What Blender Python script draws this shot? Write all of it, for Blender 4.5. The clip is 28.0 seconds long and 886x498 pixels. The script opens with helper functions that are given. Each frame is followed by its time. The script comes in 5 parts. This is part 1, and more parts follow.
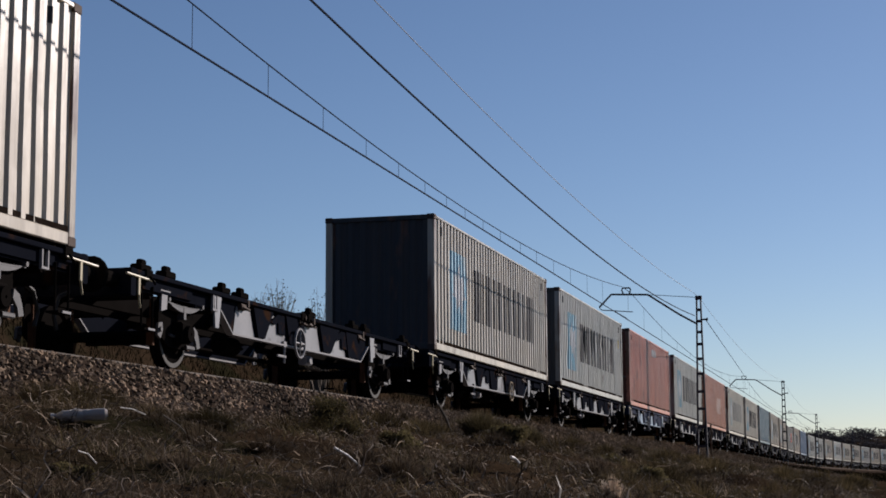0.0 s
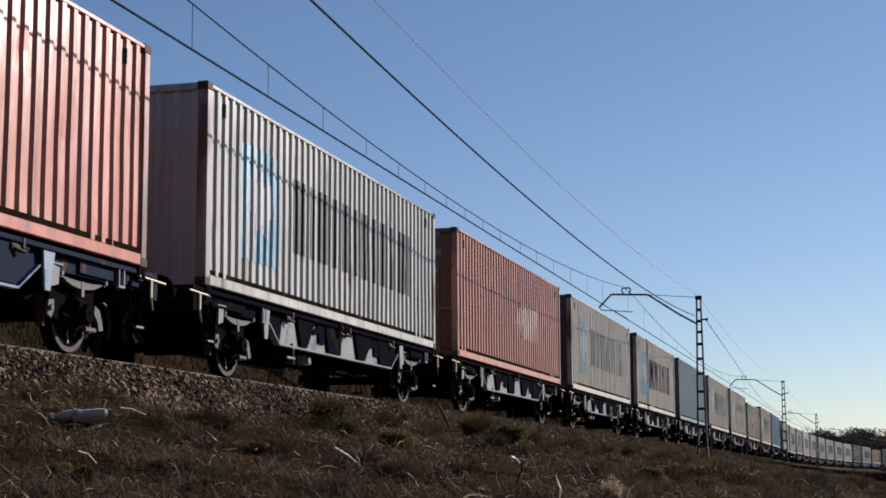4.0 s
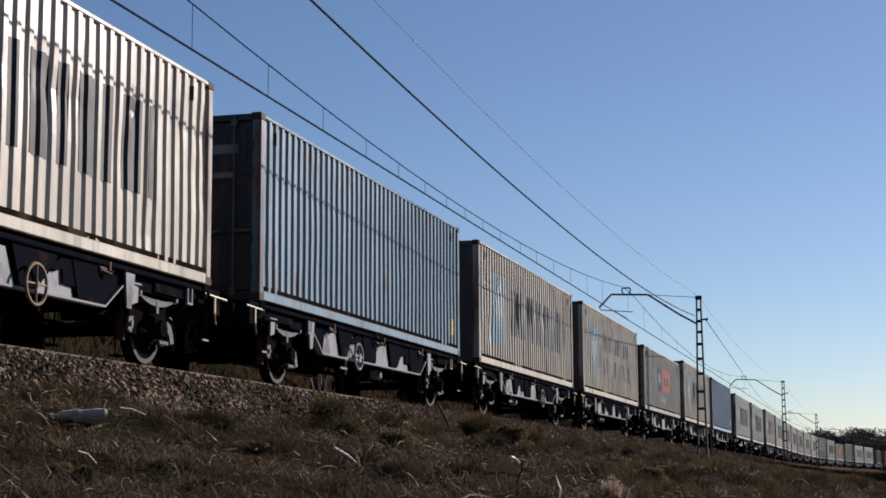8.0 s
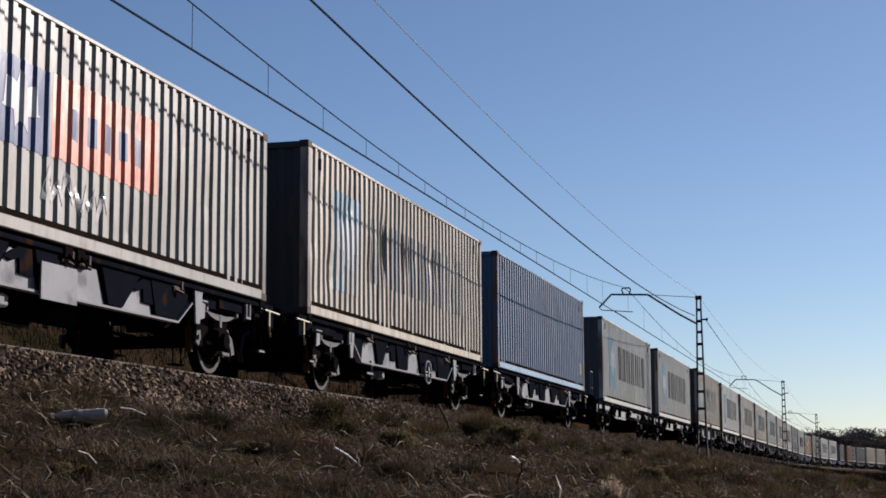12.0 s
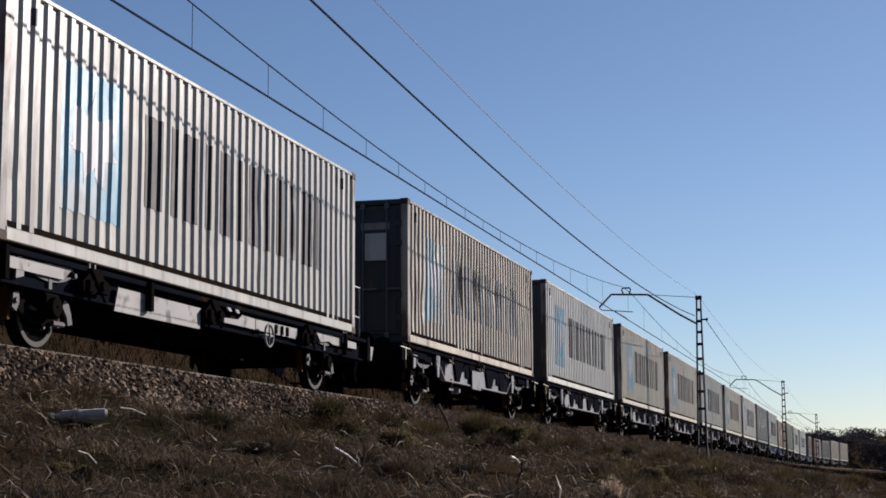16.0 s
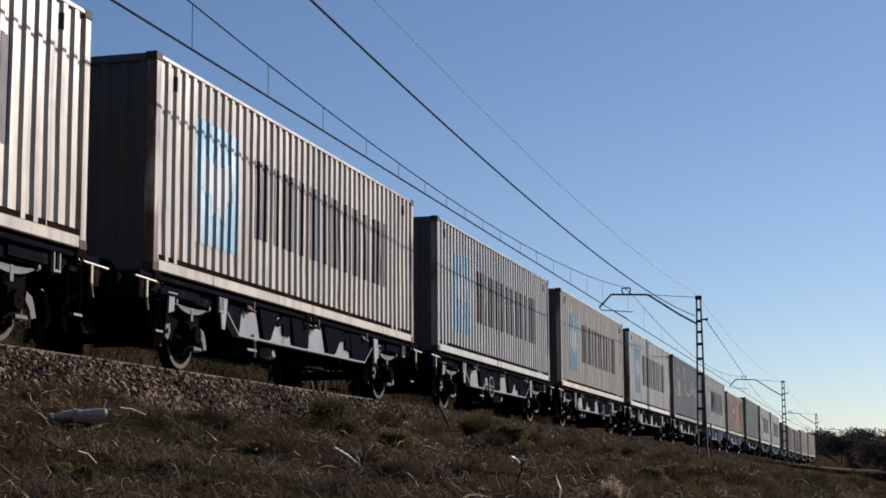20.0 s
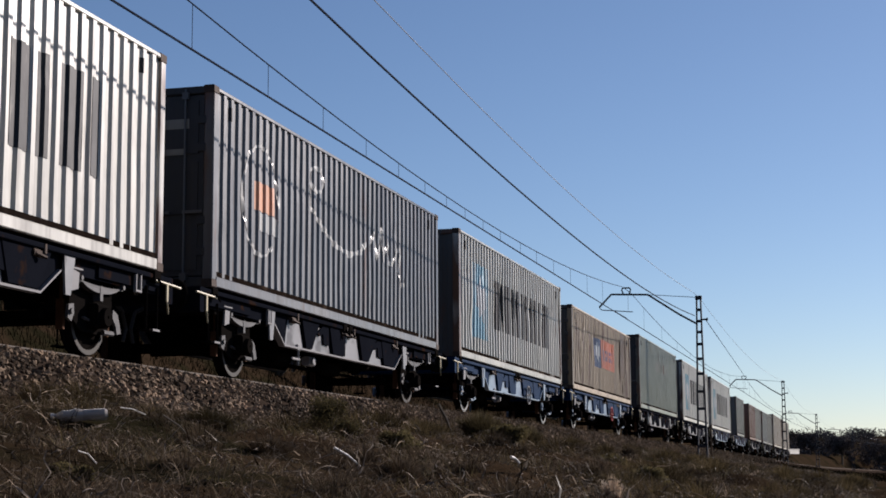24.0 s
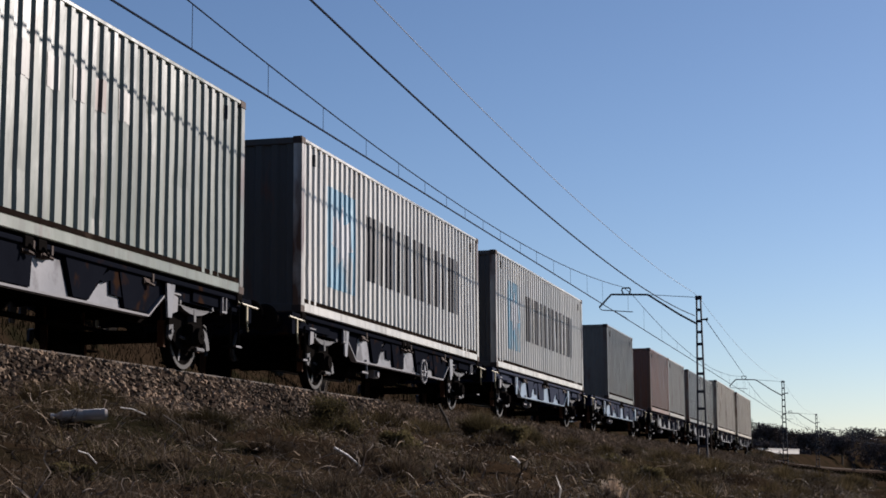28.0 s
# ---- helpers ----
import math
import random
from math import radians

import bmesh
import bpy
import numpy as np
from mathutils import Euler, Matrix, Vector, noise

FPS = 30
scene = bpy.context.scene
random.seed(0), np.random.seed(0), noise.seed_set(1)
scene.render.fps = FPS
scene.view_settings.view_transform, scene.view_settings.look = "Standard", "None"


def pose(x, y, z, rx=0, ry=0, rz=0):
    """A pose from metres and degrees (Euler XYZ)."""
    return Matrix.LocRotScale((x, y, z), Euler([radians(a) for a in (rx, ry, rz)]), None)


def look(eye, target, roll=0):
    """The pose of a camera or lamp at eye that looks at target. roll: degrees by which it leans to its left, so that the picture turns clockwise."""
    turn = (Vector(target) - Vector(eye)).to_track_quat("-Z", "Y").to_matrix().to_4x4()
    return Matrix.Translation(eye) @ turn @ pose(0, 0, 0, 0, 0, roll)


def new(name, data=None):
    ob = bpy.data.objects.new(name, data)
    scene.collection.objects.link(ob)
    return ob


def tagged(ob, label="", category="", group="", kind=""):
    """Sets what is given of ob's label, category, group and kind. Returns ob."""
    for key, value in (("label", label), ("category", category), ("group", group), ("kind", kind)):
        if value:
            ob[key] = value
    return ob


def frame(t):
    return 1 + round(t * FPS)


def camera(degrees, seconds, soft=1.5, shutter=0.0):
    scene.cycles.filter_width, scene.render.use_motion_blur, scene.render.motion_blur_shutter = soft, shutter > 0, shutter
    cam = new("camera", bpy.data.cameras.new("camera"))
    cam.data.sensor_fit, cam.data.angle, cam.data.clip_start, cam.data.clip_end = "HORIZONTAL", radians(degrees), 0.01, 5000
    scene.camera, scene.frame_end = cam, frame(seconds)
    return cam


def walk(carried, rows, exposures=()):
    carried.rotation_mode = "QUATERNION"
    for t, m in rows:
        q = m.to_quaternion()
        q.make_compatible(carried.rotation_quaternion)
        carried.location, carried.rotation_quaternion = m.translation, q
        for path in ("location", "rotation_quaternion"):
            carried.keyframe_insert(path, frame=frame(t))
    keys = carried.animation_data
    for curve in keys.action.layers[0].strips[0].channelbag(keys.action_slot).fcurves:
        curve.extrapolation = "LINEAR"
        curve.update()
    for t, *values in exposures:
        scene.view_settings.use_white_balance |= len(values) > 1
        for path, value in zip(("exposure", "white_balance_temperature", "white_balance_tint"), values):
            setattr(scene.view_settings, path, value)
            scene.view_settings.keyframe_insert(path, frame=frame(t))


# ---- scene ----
cam = camera(30.646, 28.0, soft=1.7)
YAW, PITCH, ROLL = radians(14.85), radians(7.726), -0.377
AIM = (-math.sin(YAW) * math.cos(PITCH), math.cos(YAW) * math.cos(PITCH), math.sin(PITCH))
walk(cam, [(0.0, look((0, 0, 0), AIM, ROLL)), (28.0, look((0, 0, 0), AIM, ROLL))], [(0.0, 0.40, 5770, 15), (0.8, 0.56, 5770, 15), (1.6, 0.59, 5770, 15), (28.0, 0.60, 5770, 15)])

# ---- world and sun: low sun ahead of the camera and to its right ----
SUN_AZ, SUN_EL = radians(33.0), radians(23.7)
world = bpy.data.worlds.new("sky")
scene.world = world
world.use_nodes = True
wn = world.node_tree.nodes
sky = wn.new("ShaderNodeTexSky")
sky.sky_type = "NISHITA"
sky.sun_disc = False
sky.sun_elevation, sky.sun_rotation = SUN_EL, SUN_AZ
sky.altitude, sky.air_density, sky.dust_density, sky.ozone_density = 1500, 1.0, 0.7, 1.6
world.node_tree.links.new(sky.outputs[0], wn["Background"].inputs[0])
wn["Background"].inputs[1].default_value = 0.053
sun = new("sun", bpy.data.lights.new("sun", "SUN"))
sun.data.energy, sun.data.angle, sun.data.color = 5.0, radians(0.53), (1.0, 0.86, 0.70)
sun_dir = Vector((math.sin(SUN_AZ) * math.cos(SUN_EL), math.cos(SUN_AZ) * math.cos(SUN_EL), math.sin(SUN_EL)))
sun.matrix_world = look(sun_dir * 50, (0, 0, 0))


# ---- materials ----
def material(name, colour, rough=0.6, metal=0.0, vary=0.15, scale=3.0, fine=40.0, bump=0.0, bump_scale=20.0,
             second=None, amount=0.0, second_scale=2.0, stretch=(1, 1, 1), coat=0.0, random_value=0.0, dent=0.0, spec=0.3, streak=0.0):
    """Painted or natural surface: base colour with coarse and fine variation, patches of a second colour, fine relief."""
    m = bpy.data.materials.new(name)
    m.use_nodes = True
    nt = m.node_tree
    n, l = nt.nodes, nt.links
    b = n["Principled BSDF"]
    b.inputs["Roughness"].default_value = rough
    b.inputs["Metallic"].default_value = metal
    b.inputs["Coat Weight"].default_value = coat
    b.inputs["Specular IOR Level"].default_value = spec
    tc = n.new("ShaderNodeTexCoord")
    mp = n.new("ShaderNodeMapping")
    mp.inputs["Scale"].default_value = stretch
    l.new(tc.outputs["Object"], mp.inputs["Vector"])
    info = n.new("ShaderNodeObjectInfo")
    shift = n.new("ShaderNodeVectorMath")
    shift.operation = "MULTIPLY_ADD"
    comb = n.new("ShaderNodeCombineXYZ")
    for i in range(3):
        l.new(info.outputs["Random"], comb.inputs[i])
    l.new(comb.outputs[0], shift.inputs[0])
    shift.inputs[1].default_value = (37.0, 53.0, 19.0)
    l.new(mp.outputs[0], shift.inputs[2])

    def noise_node(s, detail=4.0):
        t = n.new("ShaderNodeTexNoise")
        t.inputs["Scale"].default_value, t.inputs["Detail"].default_value = s, detail
        l.new(shift.outputs[0], t.inputs["Vector"])
        return t

    coarse, grain = noise_node(scale), noise_node(fine, 3.0)
    add = n.new("ShaderNodeMath")
    add.operation = "MULTIPLY_ADD"
    l.new(coarse.outputs[0], add.inputs[0])
    add.inputs[1].default_value = 1.4 * vary
    add.inputs[2].default_value = 1.0 - 1.0 * vary
    add2 = n.new("ShaderNodeMath")
    add2.operation = "MULTIPLY_ADD"
    l.new(grain.outputs[0], add2.inputs[0])
    add2.inputs[1].default_value = 0.6 * vary
    l.new(add.outputs[0], add2.inputs[2])
    value = add2.outputs[0]
    if random_value:
        r = n.new("ShaderNodeMath")
        r.operation = "MULTIPLY_ADD"
        l.new(info.outputs["Random"], r.inputs[0])
        r.inputs[1].default_value, r.inputs[2].default_value = random_value, 1.0 - random_value / 2
        mul = n.new("ShaderNodeMath")
        mul.operation = "MULTIPLY"
        l.new(value, mul.inputs[0])
        l.new(r.outputs[0], mul.inputs[1])
        value = mul.outputs[0]
    base = n.new("ShaderNodeVectorMath")
    base.operation = "SCALE"
    base.inputs[0].default_value = colour[:3]
    l.new(value, base.inputs["Scale"])
    out = base.outputs[0]
    if second:
        patch = noise_node(second_scale, 8.0)
        ramp = n.new("ShaderNodeMapRange")
        ramp.inputs["From Min"].default_value = 0.72 - 0.5 * amount
        ramp.inputs["From Max"].default_value = 0.80 - 0.4 * amount
        l.new(patch.outputs[0], ramp.inputs["Value"])
        mix = n.new("ShaderNodeMix")
        mix.data_type = "RGBA"
        l.new(ramp.outputs[0], mix.inputs["Factor"])
        l.new(out, mix.inputs["A"])
        mix.inputs["B"].default_value = (*second, 1)
        out = mix.outputs["Result"]
    if streak:
        # narrow runs of dirt washed down the sheet
        smap, sn, sr, sm = n.new("ShaderNodeMapping"), n.new("ShaderNodeTexNoise"), n.new("ShaderNodeMapRange"), n.new("ShaderNodeMix")
        smap.inputs["Scale"].default_value = (1.0, 1.0, 0.07)
        l.new(shift.outputs[0], smap.inputs["Vector"])
        l.new(smap.outputs[0], sn.inputs["Vector"])
        sn.inputs["Scale"].default_value, sn.inputs["Detail"].default_value = 5.5, 6.0
        sr.inputs["From Min"].default_value, sr.inputs["From Max"].default_value = 0.50, 0.74
        sr.inputs["To Max"].default_value = streak
        l.new(sn.outputs[0], sr.inputs["Value"])
        sm.data_type = "RGBA"
        l.new(sr.outputs[0], sm.inputs["Factor"])
        l.new(out, sm.inputs["A"])
        sm.inputs["B"].default_value = (0.075, 0.052, 0.038, 1)
        out = sm.outputs["Result"]
    l.new(out, b.inputs["Base Color"])
    rr = n.new("ShaderNodeMapRange")
    rr.inputs["To Min"].default_value, rr.inputs["To Max"].default_value = max(0.02, rough - 0.12), min(1, rough + 0.12)
    l.new(coarse.outputs[0], rr.inputs["Value"])
    l.new(rr.outputs[0], b.inputs["Roughness"])
    normal = None
    if dent:
        dn = noise_node(2.2, 2.5)
        bp = n.new("ShaderNodeBump")
        bp.inputs["Strength"].default_value, bp.inputs["Distance"].default_value = 1.0, dent
        l.new(dn.outputs[0], bp.inputs["Height"])
        normal = bp.outputs[0]
    if bump:
        bn = noise_node(bump_scale, 5.0)
        bp = n.new("ShaderNodeBump")
        bp.inputs["Strength"].default_value, bp.inputs["Distance"].default_value = bump, 0.01
        l.new(bn.outputs[0], bp.inputs["Height"])
        if normal:
            l.new(normal, bp.inputs["Normal"])
        normal = bp.outputs[0]
    if normal:
        l.new(normal, b.inputs["Normal"])
    return m


RUST = (0.105, 0.05, 0.03)


def box_paint(name, colour, rust=0.1, rough=0.34):
    return material(name, colour, rough, 0.0, 0.36, 1.3, 14.0, 0.14, 30.0, RUST, rust, 2.2, (1, 1, 0.30), 0.0, 0.1, 0.034, 0.46, 0.55)


def sign_paint(name, colour, under, fade, rough=0.40, spec=0.62):
    """Sign paint, worn through in patches to the paint below it."""
    return material(name, colour, rough, 0.0, 0.4, 1.3, 14.0, 0.14, 30.0, under, fade, 1.6, (1, 1, 0.45), 0.0, 0.1, 0.034, spec, 0.35)


# base colour, rust and roughness of each container paint
BASE = {
    "beige": (0.455, 0.402, 0.318),
    "grey": (0.405, 0.39, 0.343),
    "white": (0.53, 0.51, 0.455),
    "dull": (0.365, 0.315, 0.24),
    "red": (0.45, 0.148, 0.088),
    "orange_red": (0.43, 0.152, 0.078),
    "steel_blue": (0.125, 0.190, 0.235),
    "blue": (0.034, 0.095, 0.185),
    "taupe": (0.135, 0.124, 0.108),
    "slate": (0.118, 0.117, 0.122),
    "dove": (0.211, 0.202, 0.173),
    "green": (0.15, 0.165, 0.125),
    # end-wall colours with the shade of the sun-averted ends put in
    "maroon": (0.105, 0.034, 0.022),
    "end_shade": (0.030, 0.031, 0.034),
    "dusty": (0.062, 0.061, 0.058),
    "tan": (0.275, 0.210, 0.130),
    "brown": (0.165, 0.055, 0.030),
    "pale_blue": (0.20, 0.29, 0.40),
}
PAINT = {
    "beige": box_paint("beige_paint", BASE["beige"], 0.16),
    "grey": box_paint("light_grey_paint", BASE["grey"], 0.13),
    "white": box_paint("off_white_paint", BASE["white"], 0.08),
    "dull": box_paint("weathered_beige_paint", BASE["dull"], 0.26, 0.46),
    "red": box_paint("rust_red_paint", BASE["red"], 0.16),
    "orange_red": box_paint("orange_red_paint", BASE["orange_red"], 0.14),
    "steel_blue": box_paint("steel_blue_paint", BASE["steel_blue"], 0.2),
    "blue": box_paint("blue_paint", BASE["blue"], 0.03, 0.6),
    "taupe": box_paint("taupe_grey_paint", BASE["taupe"], 0.2),
    "slate": box_paint("slate_grey_paint", BASE["slate"], 0.2),
    "dove": box_paint("dove_grey_paint", BASE["dove"], 0.26, 0.50),
    "green": box_paint("olive_green_paint", BASE["green"], 0.14),
    # three end paints, darkened to stand for shade, rust patches on top
    "maroon": box_paint("shade_red_end_paint", BASE["maroon"], 0.2, 0.7),
    "end_shade": box_paint("shade_black_end_paint", BASE["end_shade"], 0.22, 0.7),
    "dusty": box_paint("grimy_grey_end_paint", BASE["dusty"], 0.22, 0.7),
    "tan": box_paint("tan_paint", BASE["tan"], 0.36, 0.55),
    "brown": box_paint("brown_paint", BASE["brown"], 0.18),
    "pale_blue": box_paint("pale_blue_paint", BASE["pale_blue"], 0.04),
}
POST = {k: box_paint(k + "_rust_stained_post_paint", tuple(c * 0.85 for c in BASE[k]), 0.52) for k in BASE}
M_SKYBLUE = sign_paint("light_blue_sign_paint", (0.15, 0.33, 0.43), (0.34, 0.35, 0.33), 0.42)
M_FADED = sign_paint("faded_pale_sign_paint", (0.52, 0.34, 0.26), (0.43, 0.16, 0.085), 0.42)
M_WHITE = box_paint("white_sign_paint", (0.52, 0.52, 0.51), 0.06)
M_DARK = sign_paint("dark_lettering_paint", (0.030, 0.031, 0.036), (0.30, 0.28, 0.25), 0.14, 0.6, 0.22)
M_DIM = sign_paint("faded_grey_lettering_paint", (0.135, 0.132, 0.130), (0.32, 0.29, 0.24), 0.44)
M_PALEBLUE = sign_paint("bleached_light_blue_sign_paint", (0.25, 0.36, 0.40), (0.36, 0.34, 0.29), 0.50)
M_ORANGE = sign_paint("orange_sign_paint", (0.58, 0.14, 0.045), (0.33, 0.17, 0.11), 0.34)
M_NAVYSIGN = box_paint("navy_sign_paint", (0.04, 0.06, 0.16), 0.03)
M_YELLOW = box_paint("yellow_label_paint", (0.65, 0.48, 0.08), 0.03)
M_GRAFFITI = box_paint("spray_paint", (0.46, 0.45, 0.42), 0.02)
M_GRAFFITI2 = box_paint("orange_spray_paint", (0.60, 0.28, 0.14), 0.2)
M_RUST = material("rusty_steel", (0.09, 0.045, 0.025), 0.8, 0.2, 0.35, 4, 40, 0.3, 40, spec=0.05)
M_RUSTPANEL = sign_paint("brown_rusted_panel_paint", (0.17, 0.095, 0.05), (0.30, 0.21, 0.12), 0.34)
M_STREAK = sign_paint("tan_rust_streak", (0.17, 0.10, 0.045), (0.27, 0.20, 0.12), 0.25)
M_CASTING = material("worn_steel_casting", (0.065, 0.048, 0.040), 0.7, 0.2, 0.3, 6, 60, 0.2, 40, spec=0.05)
M_ROD = material("galvanised_rod", (0.11, 0.11, 0.11), 0.5, 0.4, 0.2, 6, 60)
M_GAPSHADE = material("rusty_gap_shade", (0.014, 0.010, 0.008), 0.9, 0.0, 0.6, 3, 30, 0.2, 40, (0.045, 0.032, 0.024), 0.25, 2.0, spec=0.0)
M_GASKET = material("black_rubber", (0.02, 0.02, 0.02), 0.7)
M_NAVY = material("navy_wagon_paint", (0.008, 0.014, 0.036), 0.65, 0.0, 0.3, 2.5, 30, 0.15, 40, RUST, 0.2, 3.0, spec=0.02)
M_GRIMY = material("grimy_wagon_paint", (0.008, 0.009, 0.013), 0.75, 0.0, 0.3, 2.5, 30, 0.2, 40, (0.03, 0.016, 0.010), 0.25, 3.0, spec=0.0)
M_BLUE = material("bright_blue_wagon_paint", (0.006, 0.024, 0.066), 0.6, 0.0, 0.2, 2.5, 30, 0.1, 40, RUST, 0.05, 3.0, spec=0.02)
M_WEB = material("dusty_grey_web_paint", (0.18, 0.18, 0.19), 0.42, 0.0, 0.4, 1.6, 20, 0.1, 30, (0.05, 0.045, 0.05), 0.36, 2.6)
M_BOARD = material("chalky_side_board_paint", (0.25, 0.245, 0.235), 0.5, 0.0, 0.35, 2.0, 20, 0.1, 30, (0.06, 0.05, 0.045), 0.30, 3.0)
M_WEBBLUE = material("dusty_blue_web_paint", (0.20, 0.26, 0.34), 0.35, 0.0, 0.2, 1.2, 20, 0.1, 30, (0.03, 0.06, 0.12), 0.32, 2.6)
M_EDGE = material("worn_light_edge", (0.20, 0.195, 0.20), 0.5, 0.0, 0.25, 3, 30, spec=0.15)
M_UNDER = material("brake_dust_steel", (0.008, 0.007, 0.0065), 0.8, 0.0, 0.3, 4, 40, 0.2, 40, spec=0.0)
M_TYRE = material("polished_wheel_rim", (0.20, 0.195, 0.19), 0.42, 0.8, 0.2, 4, 40)
M_SPRING = material("grey_spring_steel", (0.085, 0.083, 0.085), 0.5, 0.2, 0.4, 6, 40, spec=0.12)
M_RIMDARK = material("grimy_wheel_rim", (0.045, 0.041, 0.037), 0.6, 0.1, 0.8, 5, 30, spec=0.12)
M_BRASS = material("yellow_lever_paint", (0.34, 0.29, 0.17), 0.5, 0.0, 0.2, 5, 40)
M_TANWHEEL = material("worn_tan_handwheel_paint", (0.19, 0.145, 0.09), 0.6, 0.0, 0.4, 6, 40, spec=0.1)
M_REDPAINT = material("red_handwheel_paint", (0.40, 0.05, 0.04), 0.45)
M_RAIL = material("rail_steel", (0.085, 0.060, 0.042), 0.9, 0.0, 0.3, 5, 40, 0.2, 40, spec=0.02)
M_RAILTOP = material("polished_rail_head", (0.105, 0.088, 0.075), 0.7, 0.0, 0.3, 5, 40, spec=0.1)
M_SLEEPER = material("grey_concrete", (0.30, 0.28, 0.26), 0.9, 0, 0.25, 4, 50, 0.3, 60, spec=0.05)
M_WIRE = material("dark_copper_wire", (0.012, 0.018, 0.036), 0.85, 0.0, spec=0.03)
M_ALU = material("bare_aluminium_wire", (0.22, 0.24, 0.27), 0.7, 0.0, spec=0.2)
M_GALV = material("dull_galvanised_steel", (0.036, 0.039, 0.048), 0.6, 0.2, 0.3, 3, 30, spec=0.05)


# ---- mesh helpers ----
CACHE = {}


def mesh_from(name, verts, faces, mat, smooth=False):
    me = bpy.data.meshes.new(name)
    me.from_pydata(verts, [], faces)
    me.materials.append(mat)
    if smooth:
        me.polygons.foreach_set("use_smooth", [True] * len(me.polygons))
    me.update()
    return me


class Shape:
    """Collects boxes, prisms, tubes and discs of one part."""

    def __init__(self):
        self.v, self.f = [], []

    def add(self, verts, faces):
        k = len(self.v)
        self.v += [tuple(p) for p in verts]
        self.f += [tuple(i + k for i in f) for f in faces]
        return self

    def box(self, x0, x1, y0, y1, z0, z1, b=0.0):
        """A box; b chamfers its four edges along the longest axis."""
        if not b:
            v = [(x, y, z) for x in (x0, x1) for y in (y0, y1) for z in (z0, z1)]
            return self.add(v, [(0, 1, 3, 2), (4, 6, 7, 5), (0, 4, 5, 1), (2, 3, 7, 6), (0, 2, 6, 4), (1, 5, 7, 3)])
        d = (x1 - x0, y1 - y0, z1 - z0)
        ax = d.index(max(d))
        lo, hi = (x0, y0, z0), (x1, y1, z1)
        p, q = [i for i in range(3) if i != ax]
        ring = [(lo[p] + b, lo[q]), (hi[p] - b, lo[q]), (hi[p], lo[q] + b), (hi[p], hi[q] - b), (hi[p] - b, hi[q]), (lo[p] + b, hi[q]), (lo[p], hi[q] - b), (lo[p], lo[q] + b)]
        return self.loft(ring, ax, p, q, lo[ax], hi[ax])

    def loft(self, ring, ax, p, q, a0, a1):
        v = []
        for a in (a0, a1):
            for s, t in ring:
                w = [0, 0, 0]
                w[ax], w[p], w[q] = a, s, t
                v.append(w)
        n = len(ring)
        f = [(i, (i + 1) % n, n + (i + 1) % n, n + i) for i in range(n)]
        if (ax, p, q) in ((1, 0, 2),):
            f = [tuple(reversed(x)) for x in f]
            f += [tuple(range(n)), tuple(reversed(range(n, 2 * n)))]
        else:
            f += [tuple(reversed(range(n))), tuple(range(n, 2 * n))]
        return self.add(v, f)

    def plate_x(self, ring, x0, x1):
        """A plate with an outline of (y, z), thick from x0 to x1."""
        return self.loft(ring, 0, 1, 2, x0, x1)

    def plate_y(self, ring, y0, y1):
        return self.loft(ring, 1, 0, 2, y0, y1)

    def tube(self, a, b, r, n=8, r2=None):
        a, b = Vector(a), Vector(b)
        d = (b - a).normalized()
        u = d.orthogonal().normalized()
        w = d.cross(u)
        r2 = r if r2 is None else r2
        v = [a + (u * math.cos(i * math.tau / n) + w * math.sin(i * math.tau / n)) * r for i in range(n)]
        v += [b + (u * math.cos(i * math.tau / n) + w * math.sin(i * math.tau / n)) * r2 for i in range(n)]
        f = [(i, (i + 1) % n, n + (i + 1) % n, n + i) for i in range(n)]
        return self.add(v, f + [tuple(reversed(range(n))), tuple(range(n, 2 * n))])

    def path(self, pts, r, n=6):
        for a, b in zip(pts, pts[1:]):
            self.tube(a, b, r, n)
        return self

    def rope(self, pts, r, n=6):
        """One unbroken tube through the points."""
        v, f = [], []
        for i, p in enumerate(pts):
            d = (Vector(pts[min(i + 1, len(pts) - 1)]) - Vector(pts[max(i - 1, 0)])).normalized()
            u = d.cross(Vector((0, 0, 1))).normalized()
            w = u.cross(d)
            v += [Vector(p) + (u * math.cos(k * math.tau / n) + w * math.sin(k * math.tau / n)) * r for k in range(n)]
        for i in range(len(pts) - 1):
            f += [(i * n + k, i * n + (k + 1) % n, (i + 1) * n + (k + 1) % n, (i + 1) * n + k) for k in range(n)]
        f += [tuple(reversed(range(n))), tuple(range((len(pts) - 1) * n, len(pts) * n))]
        return self.add(v, f)

    def torus(self, c, r, t, axis=0, n=18, k=6):
        p, q = [i for i in range(3) if i != axis]
        v, f = [], []
        for i in range(n):
            a = i * math.tau / n
            for j in range(k):
                e = j * math.tau / k
                w = [0, 0, 0]
                w[axis] = c[axis] + t * math.sin(e)
                w[p] = c[p] + (r + t * math.cos(e)) * math.cos(a)
                w[q] = c[q] + (r + t * math.cos(e)) * math.sin(a)
                v.append(w)
                f.append((i * k + j, ((i + 1) % n) * k + j, ((i + 1) % n) * k + (j + 1) % k, i * k + (j + 1) % k))
        return self.add(v, f)

